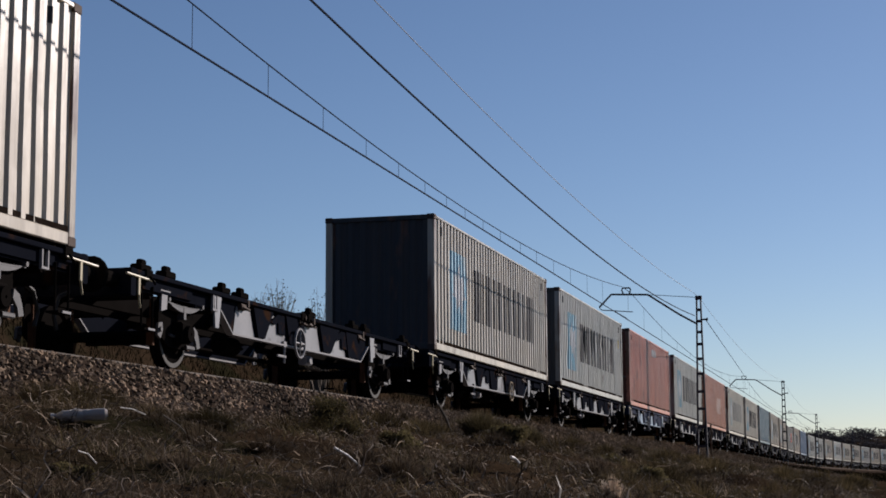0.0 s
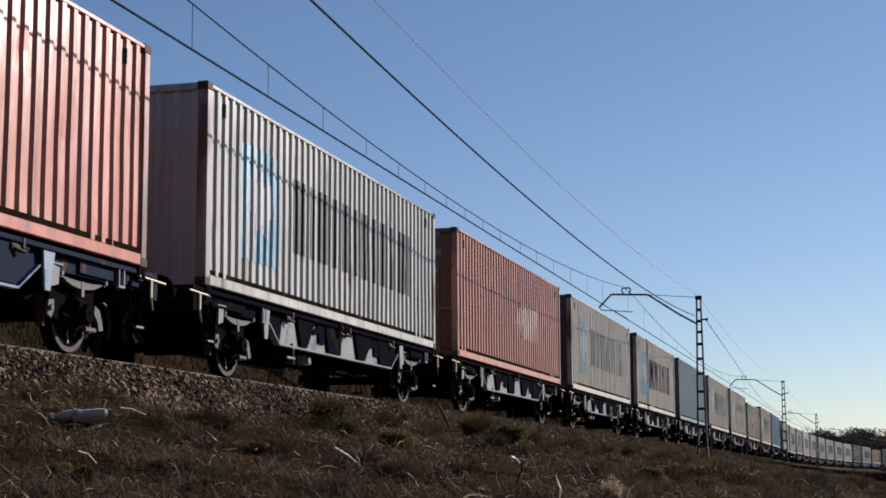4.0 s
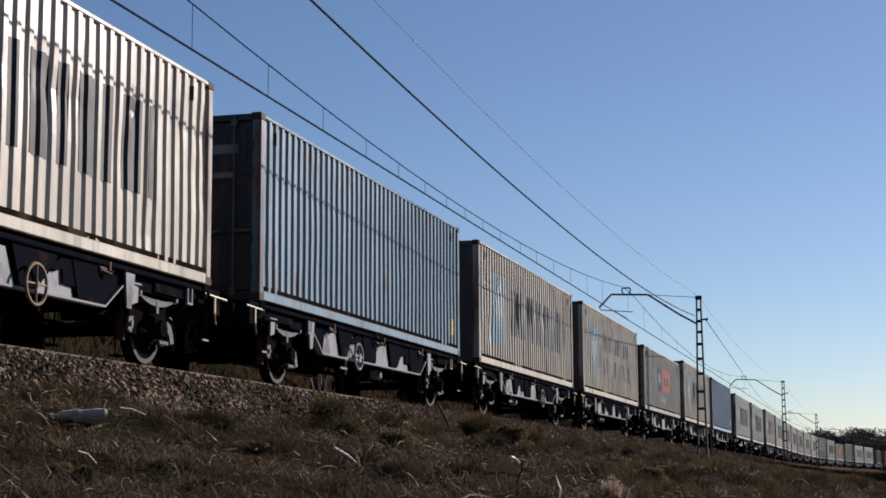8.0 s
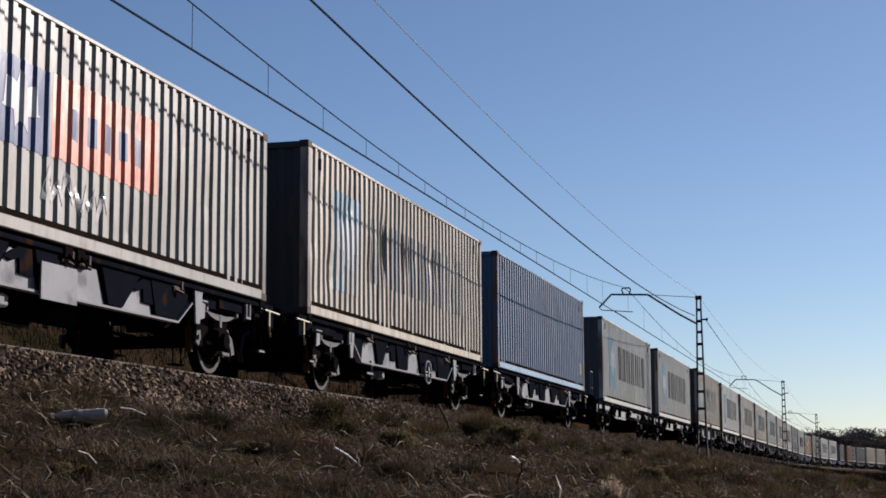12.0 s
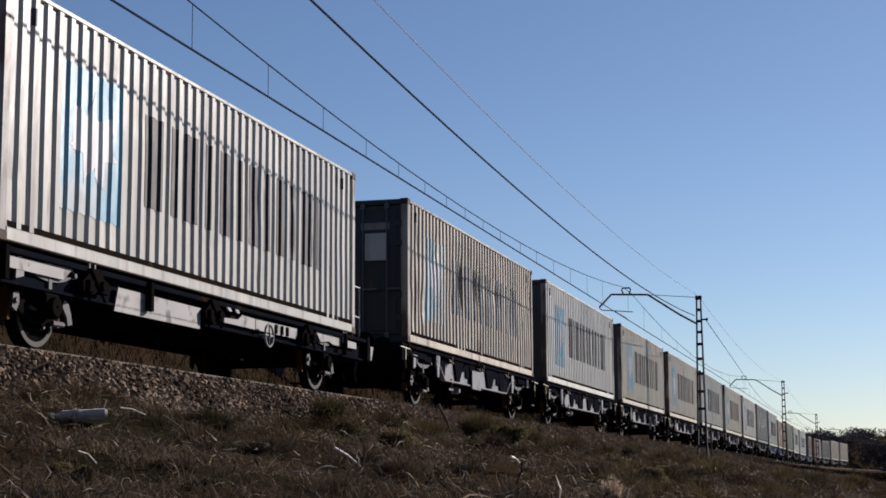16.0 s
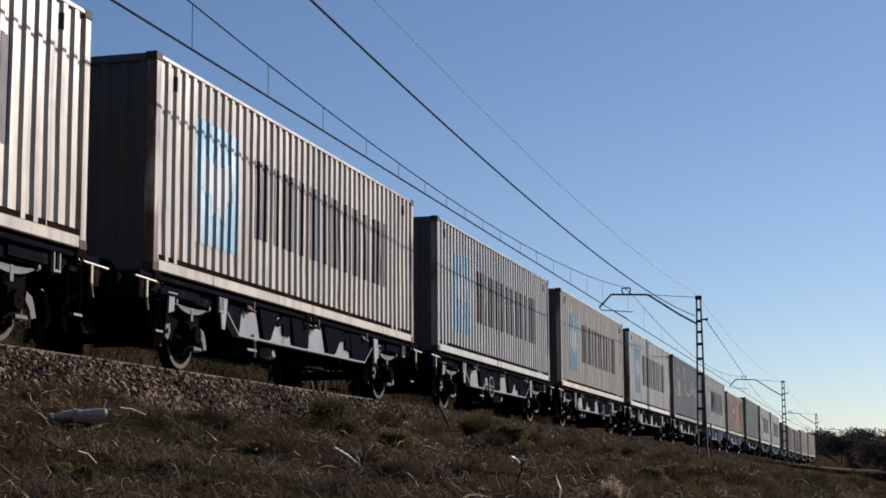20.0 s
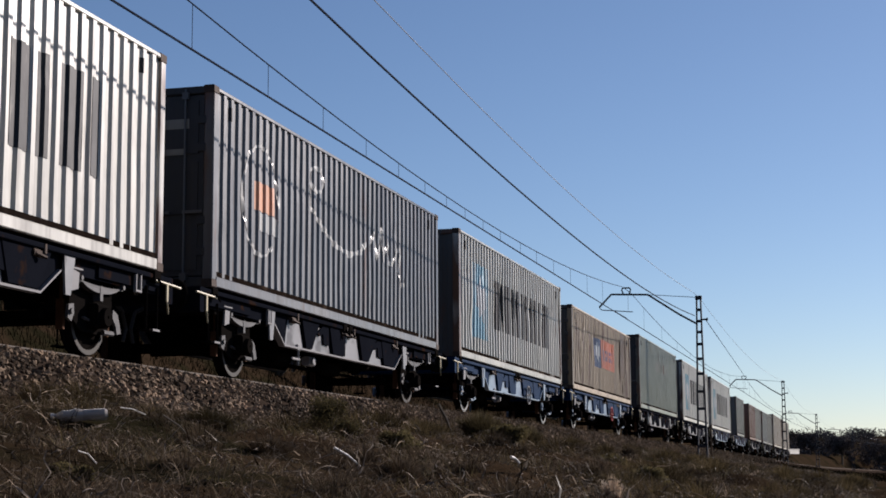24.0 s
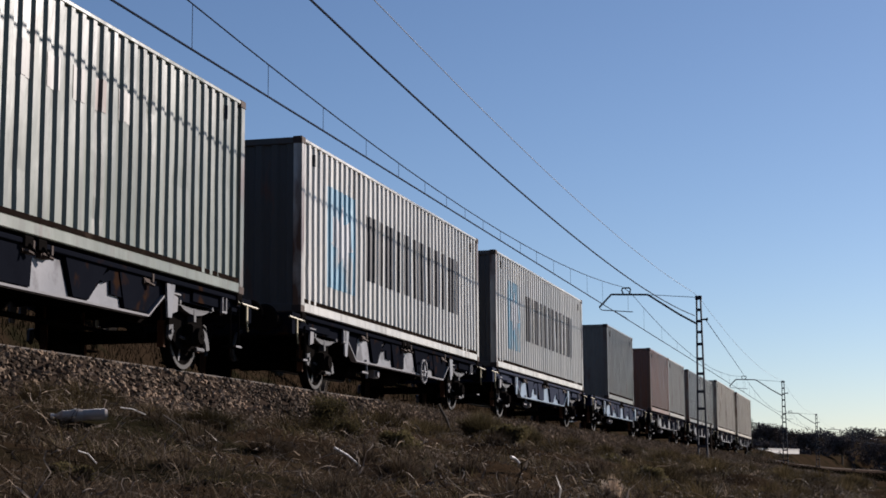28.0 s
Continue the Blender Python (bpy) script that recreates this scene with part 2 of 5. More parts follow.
    def turned(self, profile, axis=0, n=24, c=(0, 0, 0)):
        """A turned solid: profile of (place on axis, radius), closed."""
        p, q = [i for i in range(3) if i != axis]
        v, f = [], []
        m = len(profile)
        for i in range(n):
            a = i * math.tau / n
            for h, r in profile:
                w = [0, 0, 0]
                w[axis], w[p], w[q] = c[axis] + h, c[p] + r * math.cos(a), c[q] + r * math.sin(a)
                v.append(w)
        for i in range(n):
            for j in range(m):
                f.append((i * m + j, ((i + 1) % n) * m + j, ((i + 1) % n) * m + (j + 1) % m, i * m + (j + 1) % m))
        return self.add(v, f)

    def mesh(self, name, mat, smooth=False):
        me = mesh_from(name, self.v, self.f, mat, smooth)
        bm = bmesh.new()
        bm.from_mesh(me)
        bmesh.ops.recalc_face_normals(bm, faces=bm.faces)
        bm.to_mesh(me)
        bm.free()
        return me


def part(name, key, make, mat, parent, at=None, label="", smooth=False):
    """Links one part under a parent; alike parts share their mesh through the key. at: place or pose in the parent's space."""
    k = (key, mat.name)
    if k not in CACHE:
        s = make()
        CACHE[k] = s.mesh(name, mat, smooth)
    ob = new(name, CACHE[k])
    ob.parent = parent
    if at is not None:
        ob.matrix_basis = at if isinstance(at, Matrix) else Matrix.Translation(at)
    if label:
        ob["label"] = label
    return ob


def thing(name, label, category, group="", kind="", at=None):
    ob = tagged(new(name), label, category, group, kind)
    if at is not None:
        ob.matrix_basis = at
    return ob


# ---- the line of the track ----
CENTRE, BEND, RADIUS = -10.084, 190.0, 1025.0


def rail_z(u):
    return 1.452 - 0.0046 * u - 0.76e-5 * u * u


def track(u):
    """Centre of the track at rail height, and its heading in degrees, u metres along."""
    if u <= BEND:
        return CENTRE, u, rail_z(u), 0.0
    a = (u - BEND) / RADIUS
    return CENTRE + RADIUS * (1 - math.cos(a)), BEND + RADIUS * math.sin(a), rail_z(u), -math.degrees(a)


def gradient(u):
    return math.degrees(math.atan(-0.0046 - 1.52e-5 * u))


def along(u, height=0.0):
    x, y, z, h = track(u)
    return pose(x, y, z, gradient(u), 0, h) @ Matrix.Translation((0, 0, height))


def beside(u, e, height):
    """A point e metres to the right of the centre line and so high above the rails."""
    x, y, z, h = track(u)
    c, s = math.cos(math.radians(h)), math.sin(math.radians(h))
    return Vector((x + e * c, y + e * s, z + height))


# ---- the train's motion ----
V0, DECEL = 13.577, -0.0030


def travelled(t):
    return V0 * t + DECEL * t * t


MOVERS = []
WHEELS = []


# ---- containers ----
CW = 2.438
PITCH_C = 0.278


def rib_x(y):
    """Depth of the trapezoid corrugation at y, 0 at the outer flat."""
    a = (y / PITCH_C + 0.54) % 1.0
    if a < 0.34:
        return 0.0
    if a < 0.50:
        return -0.034 * (a - 0.34) / 0.16
    if a < 0.84:
        return -0.034
    return -0.034 * (1.0 - a) / 0.16


def rib_breaks(y0, y1):
    out = [y0]
    k = math.floor(y0 / PITCH_C) - 1
    while k * PITCH_C < y1 + PITCH_C:
        for b in (0.0, 0.34, 0.50, 0.84):
            y = (k + b - 0.54) * PITCH_C
            if y0 + 1e-4 < y < y1 - 1e-4:
                out.append(y)
        k += 1
    return sorted(set(out)) + [y1]


DENTS = []
dent_rng = random.Random(5)
for variant, (count, depth) in enumerate(((0, 0.0), (16, 0.012), (34, 0.024))):
    DENTS.append([(dent_rng.uniform(-6, 6), dent_rng.uniform(0.2, 2.2), dent_rng.uniform(0.12, 0.34), dent_rng.uniform(0.4, 1.0) * depth) for n in range(count)])


def dented(y, z, variant):
    """How far the sheet is pushed in or bowed at this place."""
    if not variant:
        return 0.0
    d = 0.004 * variant * math.sin(0.9 * y + 1.7 * z) * math.sin(2.1 * y - 0.8 * z + variant)
    for yi, zi, r, depth in DENTS[variant]:
        q = ((y - yi) ** 2 + (z - zi) ** 2 * 0.6) / (r * r)
        if q < 5:
            d -= depth * math.exp(-q)
    return d


def sheet(ys, zs_at, x_at, back):
    """A closed thin sheet over stations ys, with rows of heights zs_at(y)."""
    v, f = [], []
    m = len(zs_at(ys[0]))
    for y in ys:
        zs = zs_at(y)
        v += [(x_at(y, z), y, z) for z in zs] + [(x_at(y, zs[0]) + back if back > -0.01 else back, y, zs[0]), (x_at(y, zs[-1]) + back if back > -0.01 else back, y, zs[-1])]
    k = m + 2
    for i in range(len(ys) - 1):
        a, b = k * i, k * (i + 1)
        f += [(a + j, b + j, b + j + 1, a + j + 1) for j in range(m - 1)]
        f += [(a + m - 1, b + m - 1, b + m + 1, a + m + 1), (a, a + m, b + m, b)]
        if back < -0.01:
            f.append((a + m, a + m + 1, b + m + 1, b + m))
    n = k * (len(ys) - 1)
    f += [(*range(m), m + 1, m), tuple(reversed((*range(n, n + m), n + m + 1, n + m)))]
    return Shape().add(v, f)


def ribbed(y0, y1, z0, z1, variant=0, rows=1):
    """A corrugated sheet along y, its outer face at x = 0, closed behind."""
    zs = [z0 + (z1 - z0) * j / rows for j in range(rows + 1)]
    return sheet(rib_breaks(y0, y1), lambda y: zs, lambda y, z: rib_x(y) + dented(y, z, variant), -0.09)


def sheet_sign(y0, y1, low, high, lift=0.004, steps=0.06, variant=0):
    """A painted patch that follows the corrugation; low and high give its lower and upper edge at y."""
    ys = list(rib_breaks(y0, y1))
    k = int((y1 - y0) / steps)
    ys = sorted(set(ys + [y0 + (y1 - y0) * i / max(1, k) for i in range(k + 1)]))
    top = max(high(y) - low(y) for y in ys)
    m = max(1, int(top / 0.2)) if variant else 1

    def heights(y):
        lo, hi = low(y), max(high(y), low(y) + 0.001)
        return [lo + (hi - lo) * j / m for j in range(m + 1)]
    return sheet(ys, heights, lambda y, z: rib_x(y) + lift + dented(y, z, variant), -0.003)


def patch(y0, y1, z0, z1, lift=0.006):
    return lambda variant: sheet_sign(y0, y1, lambda y: z0, lambda y: z1, lift, 0.06, variant)


def star(yc, zc, r, points=7):
    """A star with seven points, cut into upright strips."""
    ring = [(yc + (r if k % 2 == 0 else 0.5 * r) * math.sin(k * math.pi / points), zc + (r if k % 2 == 0 else 0.5 * r) * math.cos(k * math.pi / points)) for k in range(2 * points)]

    def cross(y):
        out = []
        for (ya, za), (yb, zb) in zip(ring, ring[1:] + ring[:1]):
            if min(ya, yb) <= y <= max(ya, yb) and abs(yb - ya) > 1e-6:
                out.append(za + (zb - za) * (y - ya) / (yb - ya))
        return out or [zc]
    half = max(abs(p[0] - yc) for p in ring)
    return lambda variant: sheet_sign(yc - half, yc + half, lambda y: min(cross(y)), lambda y: max(cross(y)), 0.010, 0.04, variant)


def ribbon(points, w, variant=0):
    """A sprayed line: a smooth band over the sheet, its width swelling a little along the way."""
    pts = []
    for (ya, za), (yb, zb) in zip(points, points[1:]):
        n = max(1, int(math.hypot(yb - ya, zb - za) / 0.025))
        pts += [(ya + (yb - ya) * i / n, za + (zb - za) * i / n) for i in range(n)]
    pts.append(points[-1])
    v, f = [], []
    for i, (y, z) in enumerate(pts):
        dy, dz = pts[min(i + 1, len(pts) - 1)][0] - pts[max(i - 1, 0)][0], pts[min(i + 1, len(pts) - 1)][1] - pts[max(i - 1, 0)][1]
        d = math.hypot(dy, dz) or 1.0
        h = w * (0.42 + 0.14 * math.sin(i * 0.21))
        for sg in (-1, 1):
            p, q = y - sg * h * dz / d, z + sg * h * dy / d
            v.append((rib_x(p) + dented(p, q, variant) + 0.006, p, q))
    f = [(2 * i, 2 * i + 1, 2 * i + 3, 2 * i + 2) for i in range(len(pts) - 1)]
    return Shape().add(v, f)


# the block lettering as plain bars: start and width of each sign along the side, from the container's left end
LETTERS = [(3.53, 1.02), (4.80, 0.90), (6.00, 0.84), (7.10, 0.86), (8.24, 0.86), (9.42, 0.94)]


def livery(box, kind, L, H, x, variant, faded):
    """Signs on the long side that faces the field."""
    turn = Matrix.Translation((x, 0, 0))
    y0 = -L / 2
    ink, field = (M_DIM, M_PALEBLUE) if faded else (M_DARK, M_SKYBLUE)

    def sign(name, key, make, mat, label=""):
        part(name, "%s_%d" % (key, variant), lambda: make(variant), mat, box, turn, label)

    if kind in ("square", "two_line"):
        sign("emblem_square", "sq%.2f" % H, patch(y0 + 1.36, y0 + 2.88, 0.56, 2.30), field, "light blue painted square")
        sign("emblem_star", "st", star(y0 + 2.12, 1.46, 0.62), M_WHITE, "white painted star")
    def word(key, cells, z0, z1, w):
        """Two plain upright bars, a broad and a narrow one, for each character."""
        for i, (a, wide) in enumerate(cells):
            for c, d in ((a, a + 0.52 * wide), (a + wide - w, a + wide)):
                sign("lettering_bar", "%s%d%.2f" % (key, i, c), patch(y0 + c, y0 + d, z0, z1), ink, "faded grey lettering bar" if faded else "dark painted lettering bar")

    if kind == "square":
        word("lb", LETTERS, 0.92, 2.12, 0.22)
    if kind == "two_line":
        word("ub", [(4.0 + (a - 3.53) * 0.86, w * 0.8) for a, w in LETTERS], 1.62, 2.16, 0.2)
        word("vb", [(4.1 + (a - 3.53) * 0.86, w * 0.78) for a, w in LETTERS[:1] + LETTERS[2:]], 0.78, 1.34, 0.2)
    if kind.startswith("block"):
        a = y0 + 4.2
        sign("emblem_square", "nb", patch(a, a + 1.22, 0.95, 1.92), M_NAVYSIGN, "navy painted square")
        sign("emblem_shape", "ns", star(a + 0.60, 1.44, 0.40), M_WHITE, "white shape on the square")
        sign("name_panel", "op", patch(a + 1.30, a + 4.08, 0.98, 1.95), M_ORANGE, "orange painted name panel")
        for i in range(5):
            sign("lettering_bar", "ob%d" % i, patch(a + 1.75 + 0.42 * i, a + 1.95 + 0.42 * i, 1.26, 1.62, 0.008), M_NAVYSIGN, "navy lettering bar")
        if kind == "block":
            scrawl = [(a + 1.15 + 0.11 * n, 0.60 + (0.24 if n % 2 else -0.20) * (0.7 + 0.3 * math.sin(n * 1.7))) for n in range(15)]
            sign("sprayed_line", "sc", lambda v: ribbon(scrawl, 0.07, v), M_GRAFFITI, "pale sprayed scrawl")
    if kind == "block_rust":
        sign("rust_patch", "rp", patch(y0 + 9.70, y0 + 10.55, 0.9, 2.50), M_RUSTPANEL, "brown rusted panel")
        for n, (a, b, lo, hi) in enumerate(((9.45, 9.56, 0.7, 2.3), (9.74, 10.02, 0.30, 0.88), (10.16, 10.30, 0.24, 0.86), (10.64, 10.74, 0.5, 2.55), (10.92, 10.99, 1.1, 2.5), (6.9, 6.97, 0.25, 0.9), (7.8, 7.86, 0.3, 0.95))):
            sign("rust_streak", "rs%d" % n, patch(y0 + a, y0 + b, lo, hi, 0.005), M_STREAK, "tan rust streak")
    if kind == "dash":
        for i in range(5):
            sign("lettering_bar", "da%d" % i, patch(y0 + 6.45 + 0.29 * i, y0 + 6.62 + 0.29 * i, 2.36, 2.54 + 0.05 * (i % 2)), M_WHITE, "small white lettering bar")
        sign("lettering_bar", "dl", patch(y0 + 6.45, y0 + 7.85, 2.29, 2.34), M_WHITE, "thin white painted line")
    if kind == "graffiti":
        loop = [(y0 + 1.9 + 0.74 * math.cos(t * 0.2), 1.52 + 0.84 * math.sin(t * 0.2)) for t in range(28)]
        ring = [(y0 + 4.45 + 0.34 * math.cos(t * 0.3), 2.30 + 0.20 * math.sin(t * 0.3)) for t in range(22)]
        tail = [(y0 + y, z) for y, z in ((4.1, 2.15), (4.16, 1.78), (4.7, 1.55), (5.4, 1.33), (6.2, 1.26), (6.8, 1.38), (7.2, 1.62))]
        hand = [(y0 + y, z) for y, z in ((7.4, 1.5), (7.7, 1.92), (7.86, 1.42), (8.13, 2.0), (8.22, 1.4), (8.5, 1.76), (8.62, 1.42), (8.88, 1.40), (9.1, 1.72), (9.36, 1.75), (9.25, 1.32), (9.40, 1.08), (9.64, 1.1), (9.74, 1.36))]
        for n, (line, w) in enumerate(((loop, 0.07), (ring, 0.09), (tail, 0.11), (hand, 0.09))):
            sign("sprayed_line", "g%d" % n, lambda v: ribbon(line, w, v), M_GRAFFITI, "pale sprayed curve")
        sign("sprayed_patch", "go", patch(y0 + 1.62, y0 + 2.5, 1.36, 1.80), M_GRAFFITI2, "orange sprayed patch")
        sign("sprayed_patch", "gp", patch(y0 + 1.80, y0 + 2.62, 1.06, 1.34), M_GRAFFITI, "pale sprayed patch")
    if kind == "worn_mark":
        sign("worn_panel", "wm", patch(y0 + 7.0, y0 + 8.9, 0.95, 1.85), M_FADED, "faded pale painted panel")
        sign("worn_shape", "wn", star(y0 + 6.6, 1.4, 0.5), M_FADED, "faded pale painted shape")
    if kind == "letters":
        for i in range(6):
            sign("lettering_bar", "pl%d" % i, patch(y0 + 5.0 + 0.62 * i, y0 + 5.3 + 0.62 * i, 1.75, 2.15), PAINT["dove"], "pale lettering bar")
    # small number marks near both upper ends of every side, as bars
    for n, a in enumerate((y0 + 0.62, L / 2 - 0.74)):
        sign("number_mark", "num%d%.2f%.1f" % (n, H, L), lambda v: sheet_sign(a, a + 0.07, lambda y: H - 0.40, lambda y: H - 0.20, 0.006, 0.06, v), M_DARK, "small dark number bar")


def container(paint, label, H=2.896, L=12.192, kind="plain", doors=False, variant=1, rail=None, placard=False, end=None, faded=False, tag=None, mark=None):
    """A freight container; base centre at its origin, doors at its -y end when doors is set, else at +y."""
    mat = PAINT[paint]
    box = thing("freight_container", label, "container", "containers of the train")
    k = "%.2f_%.1f" % (H, L)
    X, Y = CW / 2, L / 2
    for sx in (-1, 1):
        for sy in (-1, 1):
            part("corner_post", "post" + k, lambda: Shape().box(-0.075, 0.075, -0.08, 0.08, 0.118, H - 0.118, 0.015), POST[paint], box, (sx * (X - 0.08), sy * (Y - 0.085), 0))
            for z in (0, H - 0.118):
                part("corner_casting", "cast", lambda: Shape().box(-0.081, 0.081, -0.089, 0.089, 0, 0.118, 0.012), M_CASTING, box, (sx * (X - 0.081), sy * (Y - 0.089), z), "rust-worn steel corner casting")
        rm = PAINT[rail] if rail else mat
        part("bottom_rail", "brail" + k, lambda: Shape().box(-0.05, 0.03, -Y + 0.178, Y - 0.178, 0.015, 0.165, 0.012), rm, box, (sx * (X - 0.035), 0, 0))
        part("top_rail", "trail" + k, lambda: Shape().box(-0.06, 0.02, -Y + 0.178, Y - 0.178, H - 0.075, H - 0.012, 0.012), rm, box, (sx * (X - 0.025), 0, 0))
        # near-black strip stands for the shaded gap under the ribs
        part("rail_seam", "seam" + k, lambda: Shape().box(-0.06, 0.0, -Y + 0.178, Y - 0.178, 0.166, 0.232), M_GAPSHADE, box, (sx * (X - 0.012) + (0.003 if sx > 0 else 0.057), 0, 0), "dark rusty seam above the bottom rail")
        turn = Matrix.Translation((sx * (X - 0.012), 0, 0)) @ (pose(0, 0, 0) if sx > 0 else pose(0, 0, 0, 0, 0, 180))
        part("side_panel", "side%d" % variant + k, lambda: ribbed(-Y + 0.16, Y - 0.16, 0.165, H - 0.075, variant, 10), mat, box, turn)
    livery(box, kind, L, H, X - 0.012, variant, faded)
    if tag:
        part("yellow_label", "tag%.2f%.2f" % (tag[0], tag[1]), lambda: patch(tag[0] - Y, tag[0] - Y + 0.20, tag[1], tag[2])(variant), M_YELLOW, box, (X - 0.012, 0, 0), "small yellow label")
    if mark:
        mat_mark, a, b, lo, hi = mark
        part("end_mark", "emark%.2f" % a, lambda: Shape().box(a, b, -0.01, 0.0, lo, hi), mat_mark, box, (0, -Y + 0.026, 0), "small painted square on the end")
        if b - a > 0.3:
            part("end_mark", "emarkb", lambda: Shape().box(a, b, -0.01, 0.0, lo - 0.18, lo - 0.13), PAINT["grey"], box, (0, -Y + 0.026, 0), "pale bar below the square")
    # a darker end paint stands for the shade on both end walls
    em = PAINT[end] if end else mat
    for sy in (-1, 1):
        door_end = (sy < 0) == doors
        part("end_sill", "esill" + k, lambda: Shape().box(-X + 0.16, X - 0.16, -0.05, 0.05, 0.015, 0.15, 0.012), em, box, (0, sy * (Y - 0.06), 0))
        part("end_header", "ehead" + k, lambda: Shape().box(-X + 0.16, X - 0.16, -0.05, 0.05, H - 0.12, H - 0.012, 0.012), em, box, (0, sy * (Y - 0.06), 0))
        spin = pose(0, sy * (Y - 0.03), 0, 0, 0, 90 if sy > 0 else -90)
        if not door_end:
            part("end_wall", "ewall" + k, lambda: ribbed(-X + 0.15, X - 0.15, 0.15, H - 0.12), em, box, spin, "corrugated closed end painted darker for its shade" if end else "corrugated closed end")
        else:
            for sd in (-1, 1):
                d = part("door", "door" + k, lambda: Shape().box(-0.05, 0.0, -0.52, 0.52, 0.17, H - 0.14), em, box, spin @ Matrix.Translation((0, sd * 0.535, 0)), "steel double-door leaf")
                for n, (za, zb) in enumerate(((0.25, H * 0.32), (H * 0.36, H * 0.62), (H * 0.66, H - 0.22))):
                    part("pressed_panel", "press%d" % n + k, lambda: Shape().box(-0.004, 0.018, -0.44, 0.44, za, zb), em, d)
                if placard:
                    part("placard", "placard%d" % (sd > 0), lambda: Shape().box(0, 0.004, -0.20, 0.24, 0, 0.55 if sd > 0 else 0.40), PAINT["grey"], d, (0.065, 0, H - 1.25), "pale grey placard with illegible marks")
                for off in (-0.25, 0.25):
                    part("locking_rod", "rod" + k, lambda: Shape().tube((0, 0, 0.06), (0, 0, H - 0.05), 0.017).box(-0.02, 0.02, -0.05, 0.05, 0.10, 0.20).box(-0.02, 0.02, -0.05, 0.05, H - 0.2, H - 0.1).box(0.0, 0.025, -0.02, 0.28, 1.05, 1.09), M_ROD, d, (0.045, off, 0), "galvanised locking rod")
                for z in (0.5, 0.95, H - 0.9, H - 0.5):
                    part("hinge", "hinge", lambda: Shape().box(-0.02, 0.03, -0.06, 0.06, -0.06, 0.06, 0.01), em, d, (0.0, sd * 0.5, z))
                part("door_label", "dlab", lambda: Shape().box(0, 0.004, -0.30, 0.30, 0, 0.14), PAINT["dove"], d, (0.02, 0, H - 0.62), "pale label plate with illegible marks")
                part("door_label", "dlab2", lambda: Shape().box(0, 0.004, -0.22, 0.22, 0, 0.09), PAINT["dove"], d, (0.02, 0, H - 1.0 if sd > 0 else H - 1.5), "pale label plate with illegible marks")
            part("door_gasket", "gasket" + k, lambda: Shape().box(-0.03, 0.004, -0.012, 0.012, 0.17, H - 0.14), M_GASKET, box, spin, "black rubber seal")
    roof = lambda: ribbed(-Y + 0.12, Y - 0.12, -X + 0.05, X - 0.05)
    part("roof", "roof" + k, roof, mat, box, pose(0, 0, H - 0.015, 0, -90, 0))
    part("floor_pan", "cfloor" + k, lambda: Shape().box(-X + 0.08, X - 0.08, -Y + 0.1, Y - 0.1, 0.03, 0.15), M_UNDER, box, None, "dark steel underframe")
    return box


# ---- wagons ----
WHEEL_R = 0.46
AXLE_Y = 4.60


def wheelset(wagon, y, rim):
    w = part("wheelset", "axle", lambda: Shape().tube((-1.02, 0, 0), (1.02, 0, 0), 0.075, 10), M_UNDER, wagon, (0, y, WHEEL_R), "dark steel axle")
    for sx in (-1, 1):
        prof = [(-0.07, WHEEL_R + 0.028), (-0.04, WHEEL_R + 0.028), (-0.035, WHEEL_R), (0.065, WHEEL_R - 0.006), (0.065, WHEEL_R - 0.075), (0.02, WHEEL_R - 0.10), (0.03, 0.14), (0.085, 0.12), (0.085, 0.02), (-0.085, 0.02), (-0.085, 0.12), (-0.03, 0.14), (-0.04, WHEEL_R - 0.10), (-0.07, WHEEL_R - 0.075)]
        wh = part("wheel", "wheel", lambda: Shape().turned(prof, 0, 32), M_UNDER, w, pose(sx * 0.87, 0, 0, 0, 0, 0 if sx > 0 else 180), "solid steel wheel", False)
        ring = [(0.066, WHEEL_R - 0.010), (0.071, WHEEL_R - 0.014), (0.070, WHEEL_R - 0.070), (0.066, WHEEL_R - 0.074)]
        part("wheel_rim", "rim", lambda: Shape().turned(ring, 0, 32), rim, w, pose(sx * 0.87, 0, 0, 0, 0, 0 if sx > 0 else 180), "bright worn wheel rim")
        marks = lambda: Shape().box(0.030, 0.038, 0.16, 0.34, -0.018, 0.018)
        part("wheel_mark", "wmark", marks, M_EDGE, w, pose(sx * 0.87, 0, 0, 0, 0, 0 if sx > 0 else 180), "pale painted inspection mark")
    WHEELS.append((w, wagon, y))
    return w


